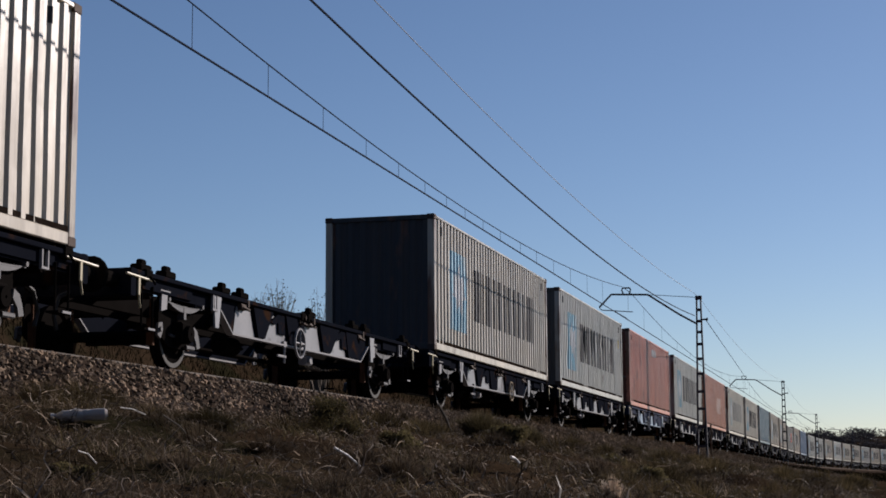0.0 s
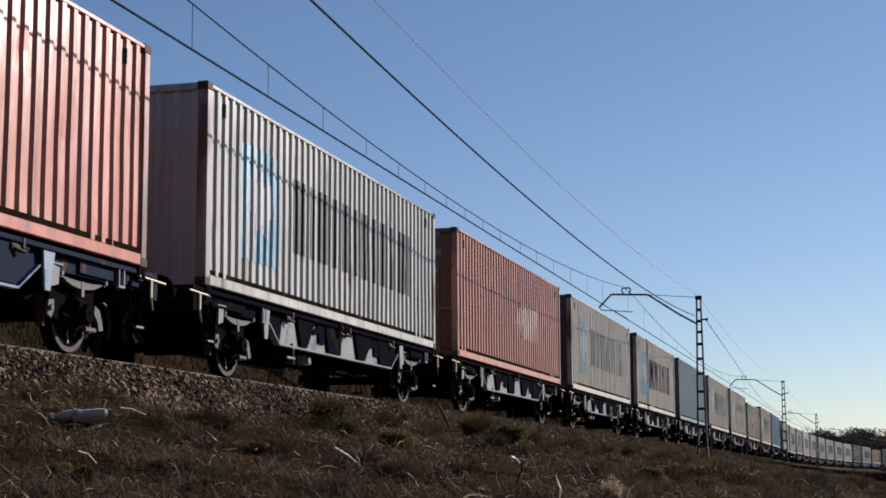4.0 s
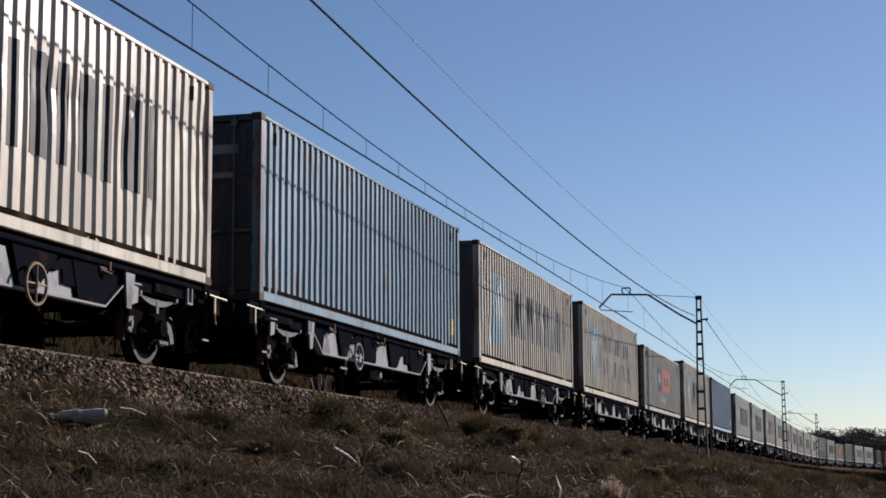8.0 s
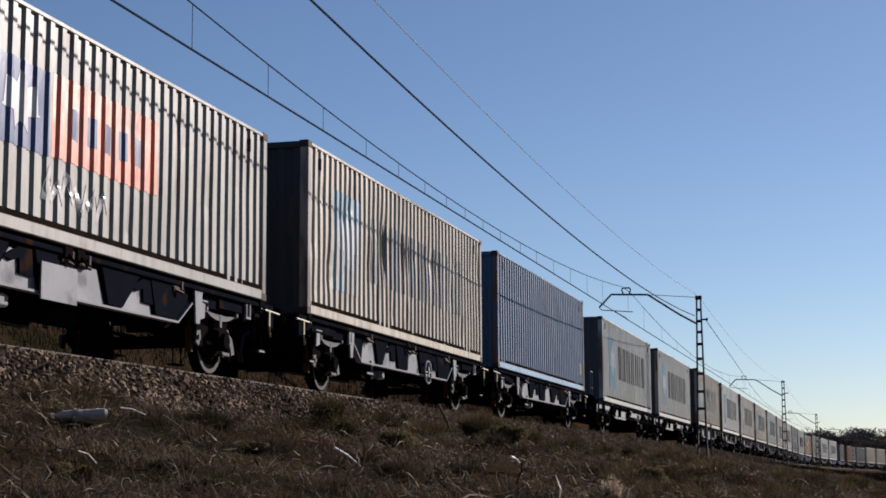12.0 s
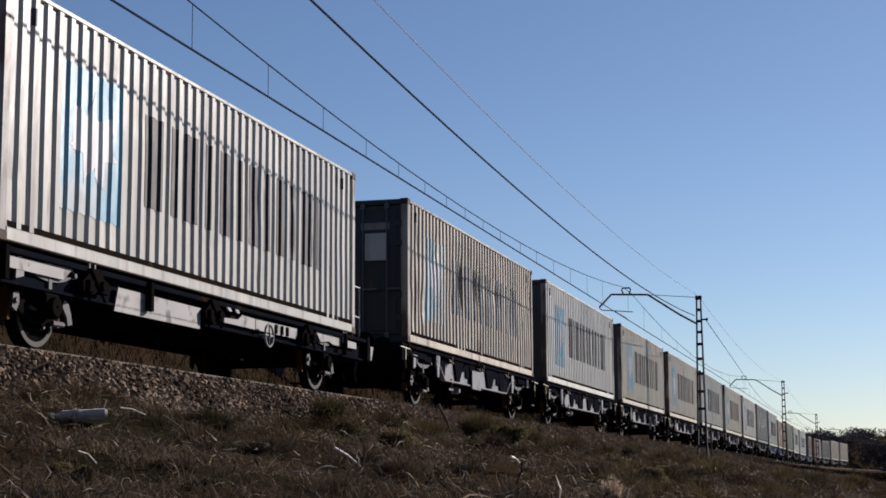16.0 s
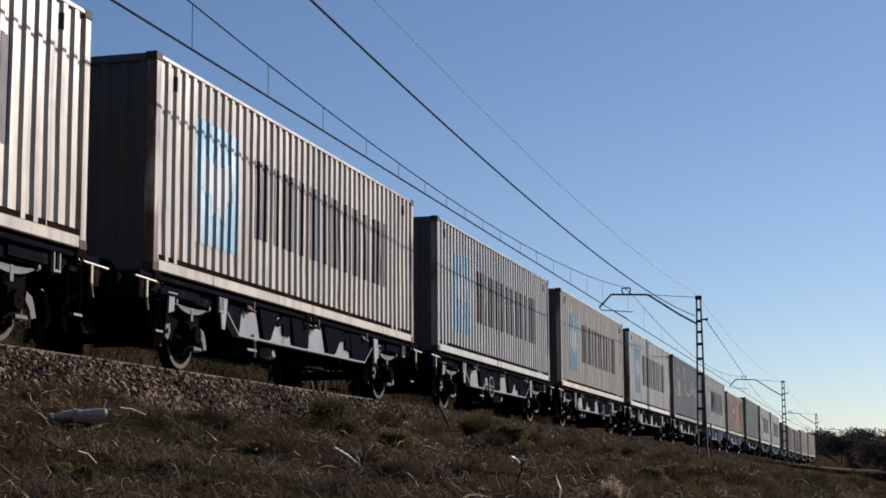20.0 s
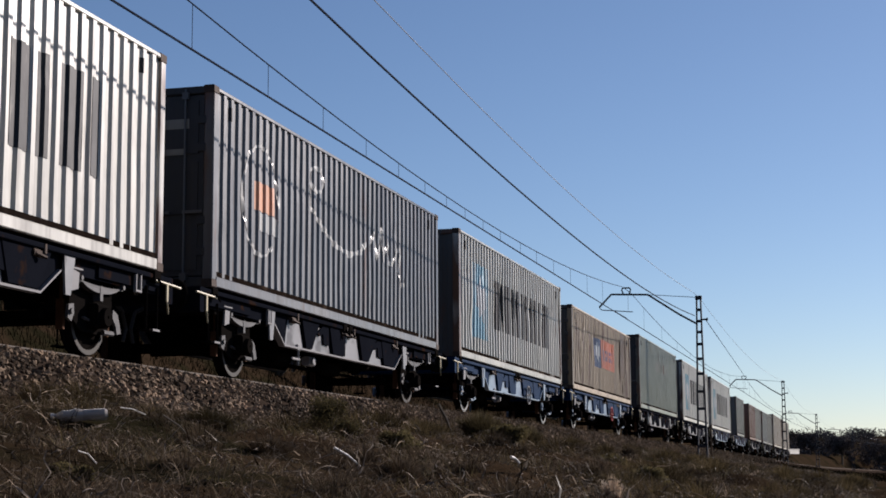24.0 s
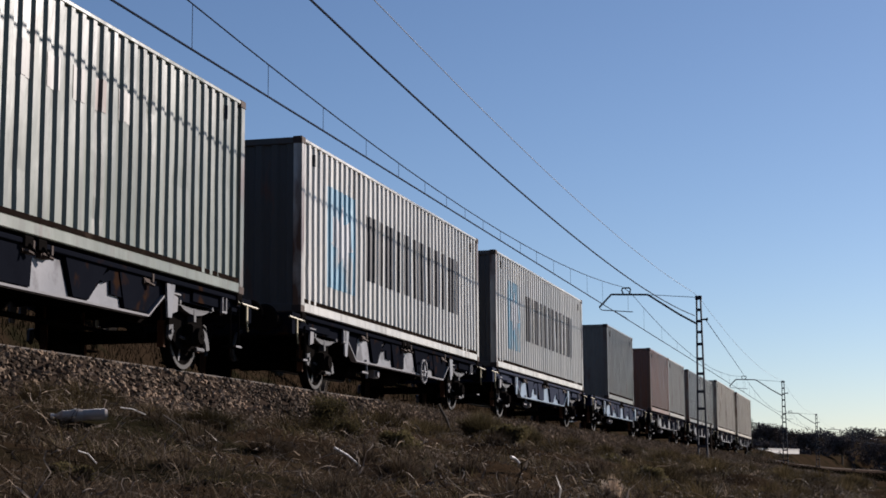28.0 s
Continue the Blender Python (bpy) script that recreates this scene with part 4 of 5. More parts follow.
# containers whose end walls get a colour darkened for their shade
ENDS = {i: "end_shade" for i in (2, 8, 9, 12, 13, 17, 24, 27)}
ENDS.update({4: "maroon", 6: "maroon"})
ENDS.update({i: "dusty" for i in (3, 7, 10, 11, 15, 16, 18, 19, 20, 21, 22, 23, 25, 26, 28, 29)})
# containers whose signs are bleached almost away; number 7's paleness stands for sun glare
FADED = (7, 10, 11, 13, 17)
# yellow labels near the far end of a side: distance from the near end, lower and upper edge
TAGS = {3: (11.30, 1.92, 2.22), 9: (11.45, 0.42, 0.78), 14: (11.45, 0.50, 0.85)}
# small painted squares on the end that faces the camera
MARKS = {16: (PAINT["grey"], 0.29, 0.49, 1.67, 1.98), 21: (M_SKYBLUE, 0.10, 0.62, 1.68, 2.05)}
STYLE = {
    "n": (M_GRIMY, M_WEB, M_RIMDARK, "grimy dark two-axle container wagon with pale dusty side webs"),
    "b": (M_BLUE, M_WEBBLUE, M_TYRE, "clean bright blue two-axle container wagon with shiny wheel rims"),
    "b2": (M_NAVY, M_WEBBLUE, M_RIMDARK, "navy blue two-axle container wagon with pale side webs"),
}
for i, (start, paint, label, kind, H, doors, style) in enumerate(TRAIN):
    mid = start + 6.096
    if style == "f":
        wagon = wagon_flat("grimy two-axle flat wagon with pale grey side boards")
        floor = 1.05
    else:
        st = "b2" if style.startswith("b2") else style[0]
        body, web, rim, wl = STYLE[st]
        if paint is None:
            wl = "empty " + wl
        hwm = {"nh": M_TANWHEEL, "bh": M_REDPAINT}.get(style[:2], M_EDGE if i % 3 == 1 or i in (9, 21) else None)
        wagon = wagon_fish(body, web, rim, wl, 1.18, hwm, i % 4 != 3, -0.34 if style.startswith("ns") else None, {1: -0.4, 4: -1.3, 9: -1.3, 21: -1.3}.get(i, 1.2))
        floor = 1.18
    MOVERS.append((wagon, mid, 0.0))
    if paint is None:
        for sx in (-1, 1):
            for gy in (-5.95, -5.2, -3.3, -2.6, 0.4, 2.7, 3.4, 5.9):
                part("folded_spigot", "fold", lambda: Shape().box(-0.11, 0.05, -0.15, 0.15, 0, 0.10, 0.02).box(-0.07, 0.01, -0.06, 0.07, 0.09, 0.17, 0.02), M_UNDER, wagon, (sx * 1.12, gy, 1.144), "folded-down container spigot")
        continue
    if kind == "pair":
        for dy, pnt in ((-3.06, paint), (3.06, {"brown": "dove", "slate": "taupe"}[paint])):
            MOVERS.append((container(pnt, label if dy < 0 else label.replace("brown", "grey").replace("slate-grey", "taupe-grey"), 2.591, 6.058), mid + dy, floor))
    elif H == 2.75:
        MOVERS.append((container(paint, label, 2.591, 6.058), mid, floor))
    else:
        blue = paint == "blue"
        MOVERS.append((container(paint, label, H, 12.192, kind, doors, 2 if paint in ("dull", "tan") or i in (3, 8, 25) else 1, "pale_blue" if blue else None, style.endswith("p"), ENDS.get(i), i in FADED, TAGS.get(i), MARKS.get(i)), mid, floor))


# ---- ground ----
rng = np.random.default_rng(7)
M_SOIL = material("dry_grassy_soil", (0.031, 0.021, 0.013), 0.95, 0, 0.5, 0.8, 18, 0.9, 14, (0.017, 0.015, 0.008), 0.45, 0.5, spec=0.0)
M_BALLAST = material("ballast_bed", (0.03, 0.022, 0.017), 0.95, 0, 0.4, 3, 40, 1.0, 24, spec=0.0)


def smooth_step(a, b, x):
    t = np.clip((x - a) / (b - a), 0, 1)
    return t * t * (3 - 2 * t)


def track_x(y):
    d = np.maximum(0, y - BEND)
    return CENTRE + np.minimum(d * d / (2 * RADIUS), 0.45 * d)


WAVES = [(0.045, 1.31, 0.4, 0.3), (0.045, 0.5, 1.13, 1.9), (0.035, -1.9, 1.5, 4.1), (0.03, 2.6, 1.9, 0.8), (0.025, 3.9, -2.3, 2.2), (0.02, 1.7, 5.1, 5.0), (0.018, -5.3, 3.1, 1.1), (0.02, 0.23, -0.31, 2.7)]


def bumps(x, y):
    wx, wy = x + 0.8 * np.sin(0.61 * y + 0.37 * x), y + 0.8 * np.sin(0.53 * x - 0.29 * y + 1.0)
    return sum(a * np.sin(p * wx + q * wy + s) for a, p, q, s in WAVES)


def ground_z(x, y):
    """Height of the ground: the bank falls from the ballast towards the camera, a wooded rise stands beyond the line."""
    e = x - track_x(y)
    yc = np.clip(y, -60, 420)
    rail = 1.452 - 0.0046 * yc - 0.76e-5 * yc * yc
    base = rail - 0.74
    fall = 0.165 * np.clip(e - 2.85, 0, 7.5) + 0.03 * np.clip(e - 10.35, 0, 12) + 0.0 * e
    z = base - fall
    z = z + bumps(x, y) * smooth_step(2.9, 4.2, e) * (1 - smooth_step(40, 90, np.abs(e)))
    z = z - 0.12 * (1 - smooth_step(2.2, 2.9, np.abs(e)))
    z = z + 3.5 * smooth_step(3.0, 8.8, -e) + 0.4 * smooth_step(8, 30, -e) + 0.6 * bumps(x * 0.5, y * 0.5) * smooth_step(3, 5, -e)
    back = smooth_step(18, 70, -e) * smooth_step(120, 330, y)
    far = smooth_step(330, 420, y)
    # unseen rise added behind the camera to cut sky light on container ends
    z = z + 13.0 * smooth_step(7, 30, -y) * (1 - smooth_step(-6, -2, -np.abs(e)))
    z = z + 4.2 * np.maximum(back, far) + 2.0 * far * (0.5 + 0.5 * np.sin(x * 0.045 + 1.2))
    return z


def sorted_axis(pieces):
    out = []
    for a, b, n in pieces:
        out += list(np.linspace(a, b, n, endpoint=False))
    return np.array(out + [pieces[-1][1]])


gx = sorted_axis([(-2500, -300, 8), (-300, -60, 16), (-60, -14, 24), (-14, -8, 20), (-8, 1, 75), (1, 10, 18), (10, 60, 16), (60, 300, 16), (300, 2500, 8)])
gy = sorted_axis([(-800, -60, 8), (-60, -4, 14), (-4, 45, 200), (45, 110, 110), (110, 260, 60), (260, 460, 40), (460, 3000, 14)])
GX, GY = np.meshgrid(gx, gy, indexing="ij")
GZ = ground_z(GX, GY)
nx, ny = GX.shape
verts = np.stack([GX, GY, GZ], -1).reshape(-1, 3)
ii, jj = np.meshgrid(np.arange(nx - 1), np.arange(ny - 1), indexing="ij")
a = (ii * ny + jj).ravel()
faces = np.stack([a, a + ny, a + ny + 1, a + 1], -1)
me = bpy.data.meshes.new("ground")
me.from_pydata(verts.tolist(), [], faces.tolist())
me.materials.append(M_SOIL)
me.polygons.foreach_set("use_smooth", [True] * len(me.polygons))
tagged(new("ground", me), "dry brown grassy bank and field below the railway line", "ground", "", "structure")


def sweep(name, profile, us, mat, label, category, shift=0.0):
    """A profile of (offset, height above the rails) swept along the track."""
    v, f = [], []
    n = len(profile)
    for u in us:
        for e, h in profile:
            v.append(tuple(beside(u, e + shift, h)))
    for i in range(len(us) - 1):
        for j in range(n):
            k = (j + 1) % n
            f.append((i * n + j, (i + 1) * n + j, (i + 1) * n + k, i * n + k))
    f += [tuple(range(n)), tuple(reversed(range((len(us) - 1) * n, len(us) * n)))]
    s = Shape().add(v, f)
    ob = new(name, s.mesh(name, mat))
    return tagged(ob, label, category, "", "structure") if label else ob


US = [-60 + 4 * i for i in range(63)] + [190 + 6 * i for i in range(70)]
sweep("ballast", [(-2.95, -0.85), (-2.15, -0.235), (-1.3, -0.20), (1.3, -0.20), (2.15, -0.235), (2.95, -0.87)], US, M_BALLAST, "bed of brown-grey crushed stone under the track", "ballast")
RAIL_PROFILE = [(-0.07, -0.17), (0.07, -0.17), (0.07, -0.158), (0.012, -0.14), (0.010, -0.05), (0.034, -0.036), (0.034, -0.006), (0.026, 0.0), (-0.026, 0.0), (-0.034, -0.006), (-0.034, -0.036), (-0.010, -0.05), (-0.012, -0.14), (-0.07, -0.158)]
for sh in (-0.87, 0.87):
    rail = sweep("rail", RAIL_PROFILE, US, M_RAIL, "brown steel rail with a polished head", "rail", sh)
    head = sweep("rail_head", [(-0.036, -0.018), (0.036, -0.018), (0.036, -0.004), (0.028, 0.001), (-0.028, 0.001), (-0.036, -0.004)], US, M_RAILTOP, "", "", sh)
    head.parent = rail
for i in range(150):
    u = -8 + 0.6 * i
    k = "sleeper"
    if k not in CACHE:
        CACHE[k] = Shape().plate_y([(-1.3, -0.40), (1.3, -0.40), (1.3, -0.20), (1.22, -0.185), (-1.22, -0.185), (-1.3, -0.20)], -0.13, 0.13).mesh("sleeper", M_SLEEPER)
    ob = tagged(new("sleeper", CACHE[k]), "grey concrete sleeper bedded in the ballast", "sleeper", "sleepers of the track")
    ob.matrix_basis = along(u)


# ---- loose stones of the ballast ----
def island_material(name, c0, c1, rough, thin=0.0, spec=0.06):
    m = bpy.data.materials.new(name)
    m.use_nodes = True
    n, l = m.node_tree.nodes, m.node_tree.links
    geo = n.new("ShaderNodeNewGeometry")
    ramp = n.new("ShaderNodeValToRGB")
    ramp.color_ramp.elements[0].color, ramp.color_ramp.elements[1].color = (*c0, 1), (*c1, 1)
    l.new(geo.outputs["Random Per Island"], ramp.inputs[0])
    tc, no, mx = n.new("ShaderNodeTexCoord"), n.new("ShaderNodeTexNoise"), n.new("ShaderNodeMix")
    no.inputs["Scale"].default_value = 0.9
    l.new(tc.outputs["Object"], no.inputs["Vector"])
    mx.data_type, mx.blend_type = "RGBA", "MULTIPLY"
    mx.inputs["Factor"].default_value = 0.75
    sc = n.new("ShaderNodeMapRange")
    sc.inputs["From Min"].default_value, sc.inputs["From Max"].default_value = 0.3, 0.7
    sc.inputs["To Min"].default_value, sc.inputs["To Max"].default_value = 0.18, 1.55
    l.new(no.outputs[0], sc.inputs["Value"])
    l.new(ramp.outputs[0], mx.inputs["A"])
    l.new(sc.outputs[0], mx.inputs["B"])
    b = n["Principled BSDF"]
    l.new(mx.outputs["Result"], b.inputs["Base Color"])
    b.inputs["Roughness"].default_value = rough
    b.inputs["Specular IOR Level"].default_value = spec
    if thin:
        tr, ms = n.new("ShaderNodeBsdfTranslucent"), n.new("ShaderNodeMixShader")
        l.new(mx.outputs["Result"], tr.inputs["Color"])
        ms.inputs[0].default_value = thin
        l.new(b.outputs[0], ms.inputs[1])
        l.new(tr.outputs[0], ms.inputs[2])
        l.new(ms.outputs[0], n["Material Output"].inputs["Surface"])
    return m


M_STONE = island_material("crushed_stone", (0.030, 0.023, 0.017), (0.27, 0.195, 0.135), 0.9)


def stones(name, us, es, hs, size, mat, label):
    """Angular stones, each a squashed and twisted octahedron-like solid."""
    n = len(us)
    base = np.array([(1, 0, 0), (-1, 0, 0), (0, 1, 0), (0, -1, 0), (0.3, 0.2, 0.8), (-0.2, -0.3, -0.8), (0.55, 0.6, 0.45), (-0.6, -0.5, 0.5)])
    tri = np.array([(0, 6, 4), (6, 2, 4), (2, 1, 4), (1, 7, 4), (7, 3, 4), (3, 0, 4), (0, 2, 6), (1, 3, 7), (2, 0, 5), (1, 2, 5), (3, 1, 5), (0, 3, 5)])
    centre = np.array([tuple(beside(u, e, h)) for u, e, h in zip(us, es, hs)])
    sc = size * (0.6 + 0.8 * rng.random((n, 1, 1))) * (0.7 + 0.6 * rng.random((n, 1, 3)))
    ang = rng.random((n, 3)) * 6.283
    v = base[None] * (1 + 0.35 * (rng.random((n, 8, 1)) - 0.5)) * sc
    for ax in range(3):
        c, s = np.cos(ang[:, ax])[:, None], np.sin(ang[:, ax])[:, None]
        p, q = [k for k in range(3) if k != ax]
        vp, vq = v[..., p] * c - v[..., q] * s, v[..., p] * s + v[..., q] * c
        v[..., p], v[..., q] = vp, vq
    v += centre[:, None]
    f = (tri[None] + (np.arange(n) * 8)[:, None, None]).reshape(-1, 3)
    me = bpy.data.meshes.new(name)
    me.from_pydata(v.reshape(-1, 3).tolist(), [], f.tolist())
    me.materials.append(mat)
    return tagged(new(name, me), label, "ballast stones", "", "stuff")


N = 28000
u = 6 + 88 * rng.random(N) ** 1.35
e = 1.9 + 1.15 * rng.random(N)
h = np.where(e < 2.15, -0.235, -0.235 - 0.635 * (e - 2.15) / 0.8) + 0.008
stones("ballast_stones", u, e, h, 0.029, M_STONE, "loose brown and grey crushed stones on the ballast slope")
N = 1500
u = 6 + 50 * rng.random(N)
e = -5.5 + 2.6 * rng.random(N)
h = np.where(e > -2.95, -0.8, -0.66) + 0.0 * u
stones("pale_stones", u, e, h, 0.05, material("pale_limestone", (0.42, 0.40, 0.36), 0.9, 0, 0.3, 4, 30, 0.3, 30), "pale limestone rubble on the far side of the track")

# ---- dry grass ----
M_GRASS = island_material("dry_grass", (0.014, 0.0105, 0.0070), (0.195, 0.147, 0.100), 0.8, 0.20, 0.03)
M_GREEN = island_material("green_grass", (0.028, 0.023, 0.011), (0.160, 0.128, 0.066), 0.75, 0.26)
M_OLIVE = island_material("olive_brown_grass", (0.016, 0.013, 0.007), (0.145, 0.110, 0.056), 0.85, 0.30, 0.02)
M_BUSH = island_material("olive_bush_leaves", (0.036, 0.031, 0.015), (0.175, 0.145, 0.068), 0.8, 0.42)
# verge tones hold the shadow of the train; the fields share them
M_VERGE = island_material("shade_dark_grass", (0.005, 0.005, 0.003), (0.013, 0.0125, 0.007), 0.9, 0.12, 0.0)
M_STEM = island_material("grey_dead_stem", (0.03, 0.022, 0.016), (0.20, 0.16, 0.12), 0.8)
M_STRAW = island_material("straw", (0.12, 0.088, 0.06), (0.54, 0.43, 0.32), 0.5, 0.3, 0.24)


def surface_z(x, y):
    """The ground or the ballast slope, whichever is higher."""
    e = np.abs(x - track_x(y))
    yc = np.clip(y, -60, 420)
    rail = 1.452 - 0.0046 * yc - 0.76e-5 * yc * yc
    return np.maximum(ground_z(x, y), np.where(e < 2.95, rail - 0.235 - 0.79 * np.maximum(0, e - 2.15), -99.0))


BOTTLE = (-5.39, 10.36)


def clear_of_bottle(x, y):
    """False on the trampled patch where the bottle lies."""
    l = math.hypot(*BOTTLE)
    dx, dy = -BOTTLE[0] / l, -BOTTLE[1] / l
    t = (x - BOTTLE[0]) * dx + (y - BOTTLE[1]) * dy
    c = (x - BOTTLE[0]) * dy - (y - BOTTLE[1]) * dx
    return (t < -0.12) | (t > 0.55) | (np.abs(c) > 0.22)


def strands(name, x, y, length, width, rise, mat, label, seg=5):
    """Dead stalks lying in a tangle: each a crooked narrow strip with kinks, a little above the ground."""
    keep = clear_of_bottle(x, y)
    x, y, length = x[keep], y[keep], length[keep]
    n = len(x)
    ang = rng.random(n) * 6.283
    px, py = x.copy(), y.copy()
    pz = 0.02 + rise * rng.random(n)
    up = rng.normal(0.25, 0.35, n)
    rows = []
    for k in range(seg + 1):
        z = surface_z(px, py) * 0.4 + surface_z(x, y) * 0.6 + np.maximum(pz, 0.0)
        w = width * (0.75 + 0.5 * rng.random(n)) * (1 - 0.6 * k / seg) * (1 + 0.04 * y) / 2
        sx, sy, sz = -np.sin(ang) * w, np.cos(ang) * w, rng.normal(0, 0.4, n) * w
        rows.append(np.stack([px - sx, py - sy, z - sz], -1))
        rows.append(np.stack([px + sx, py + sy, z + sz], -1))
        st = length / seg
        px, py, pz = px + np.cos(ang) * st, py + np.sin(ang) * st, pz + up * st
        ang = ang + rng.normal(0, 0.38, n)
        up = up * 0.8 - 0.16 + rng.normal(0, 0.32, n)
    v = np.stack(rows, 1)
    m = 2 * (seg + 1)
    q = np.array([(2 * k, 2 * k + 1, 2 * k + 3, 2 * k + 2) for k in range(seg)])
    f = (q[None] + (np.arange(n) * m)[:, None, None]).reshape(-1, 4)
    me = bpy.data.meshes.new(name)
    me.from_pydata(v.reshape(-1, 3).tolist(), [], f.tolist())
    me.materials.append(mat)
    return tagged(new(name, me), label, "grass", "", "stuff")


def blades(name, x, y, height, width, lean, mat, label, seg=2, turn=None):
    """Grass: each blade a bent tapering strip."""
    keep = clear_of_bottle(x, y)
    x, y, height, width = x[keep], y[keep], height[keep], width[keep] if np.ndim(width) else width
    n = len(x)
    z = surface_z(x, y) - 0.02
    ang = rng.random(n) * 6.283 if turn is None else turn[keep]
    lean = lean[keep] if np.ndim(lean) else lean
    d = np.stack([np.cos(ang), np.sin(ang)], -1)
    side = np.stack([-np.sin(ang + rng.random(n)), np.cos(ang + rng.random(n))], -1)
    ln = lean * (0.3 + rng.random(n))
    rows = []
    for k in range(seg + 1):
        t = k / seg
        cx = x + d[:, 0] * ln * height * t * t
        cy = y + d[:, 1] * ln * height * t * t
        cz = z + height * t * (1 - 0.25 * ln * t)
        w = width * (1 - 0.85 * t) / 2
        rows.append(np.stack([cx - side[:, 0] * w, cy - side[:, 1] * w, cz], -1))
        rows.append(np.stack([cx + side[:, 0] * w, cy + side[:, 1] * w, cz], -1))
    v = np.stack(rows, 1)
    m = 2 * (seg + 1)
    q = np.array([(2 * k, 2 * k + 1, 2 * k + 3, 2 * k + 2) for k in range(seg)])
    f = (q[None] + (np.arange(n) * m)[:, None, None]).reshape(-1, 4)
    me = bpy.data.meshes.new(name)
    me.from_pydata(v.reshape(-1, 3).tolist(), [], f.tolist())
    me.materials.append(mat)
    return tagged(new(name, me), label, "grass", "", "stuff")


def clump(x, y):
    """Patchiness of the growth, 0 to 1."""
    return 0.5 + 0.25 * np.sin(2.3 * x + 1.3 * y + 0.7 * np.sin(1.9 * y)) + 0.25 * np.sin(1.1 * x - 1.7 * y + 1.5 * np.sin(0.9 * x))


def bank(n, y0=3.5, y1=95.0, power=2.0, e0=2.75, e1=10.0, patchy=0.0):
    y = y0 + (y1 - y0) * rng.random(n) ** power
    x = CENTRE + e0 + (e1 - e0) * rng.random(n)
    keep = rng.random(n) > patchy * (1 - clump(x, y))
    return x[keep], y[keep]


def tufts(n, per, spread, **kw):
    cx, cy = bank(n, **kw)
    x = np.repeat(cx, per) + rng.normal(0, spread, len(cx) * per)
    y = np.repeat(cy, per) + rng.normal(0, spread, len(cx) * per)
    keep = x > CENTRE + 2.7
    return x[keep], y[keep]


x, y = bank(190000, patchy=0.55)
blades("grass", x, y, 0.03 + 0.08 * rng.random(len(x)), 0.0055 + 0.0004 * y, 1.9, M_GRASS, "short matted dry brown grass covering the bank", 2)
x, y = tufts(3200, 34, 0.09, patchy=1.3)
blades("grass_tufts", x, y, (0.05 + 0.15 * rng.random(len(x))) * (0.4 + 0.9 * clump(x, y)), 0.005 + 0.0003 * y, 1.5, M_GRASS, "tufts of dry brown grass on the bank", 2)
x, y = bank(26000, y0=26.0, y1=130.0, power=1.3, e0=2.0, e1=3.2)
blades("toe_grass", x, y, 0.07 + 0.13 * rng.random(len(x)), 0.008 + 0.0004 * y, 1.2, M_GRASS, "dry grass creeping up the ballast slope", 2)


def domes(name, centres, per, mat, label, seg=3):
    """Rounded tussocks (x, y, radius, height): blades that spring from the middle and lean outwards."""
    c = np.repeat(np.array(centres), per, 0)
    n = len(c)
    turn = rng.random(n) * 6.283
    out = rng.random(n) ** 0.6
    x = c[:, 0] + np.cos(turn) * c[:, 2] * 0.55 * out
    y = c[:, 1] + np.sin(turn) * c[:, 2] * 0.55 * out
    h = c[:, 3] * (0.75 + 0.4 * rng.random(n)) * (1 - 0.35 * out)
    lean = (0.1 + 0.75 * out) * c[:, 2] / c[:, 3]
    return blades(name, x, y, h, 0.0045 + 0.0003 * c[:, 1], lean, mat, label, seg, turn + rng.normal(0, 0.5, n))


cx, cy = bank(270, y0=4.2, y1=55.0, power=1.5, e0=3.1, patchy=0.5)
sz = 0.5 + 0.9 * rng.random(len(cx)) ** 1.5
domes("grass_tussocks", np.stack([cx, cy, 0.20 * sz, 0.17 * sz], -1), 300, M_GRASS, "rounded dry grass tussocks on the bank", 2)
cx, cy = bank(150, y0=11.5, y1=48.0, power=1.3, e0=3.2, patchy=0.8)
sz = 0.7 + 0.8 * rng.random(len(cx))
domes("grass_mounds", np.stack([cx, cy, 0.34 * sz, 0.25 * sz], -1), 300, M_OLIVE, "soft olive-brown mounds of grass on the bank", 2)
x = rng.uniform(0.0, 9.0, 9000)
y = rng.uniform(-6.0, 40.0, 9000)
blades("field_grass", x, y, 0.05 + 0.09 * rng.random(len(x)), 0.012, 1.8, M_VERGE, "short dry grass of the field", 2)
x, y = tufts(700, 40, 0.15, patchy=1.2)
blades("green_grass_tufts", x, y, 0.07 + 0.12 * rng.random(len(x)), 0.007 + 0.0002 * y, 1.1, M_GREEN, "low olive-green tufts among the dry grass", 2)
x, y = bank(5200, power=1.7, patchy=0.9)
strands("straw_stalks", x, y, 0.04 + 0.15 * rng.random(len(x)) ** 2, 0.0045, 0.09, M_STRAW, "pale bleached straw tangled in the grass")
x, y = tufts(150, 18, 0.11, y0=3.6, y1=45.0, power=1.6, patchy=1.0)
strands("straw_litter", x, y, 0.03 + 0.10 * rng.random(len(x)) ** 1.5, 0.0045, 0.10, M_STRAW, "small heaps of pale broken straw")
x, y = bank(230, y0=3.6, y1=26.0, power=1.6)
strands("bleached_stems", x, y, 0.16 + 0.22 * rng.random(len(x)), 0.006, 0.11, M_STRAW, "longer bleached stems lying over the grass", 6)
x, y = bank(6000, power=1.8)
strands("dead_stems", x, y, 0.08 + 0.22 * rng.random(len(x)) ** 1.5, 0.006, 0.10, M_STEM, "thin grey-brown dead stems lying over the grass")
x = CENTRE - 3.0 - 4.5 * rng.random(38000)
y = 5 + 85 * rng.random(38000) ** 1.3
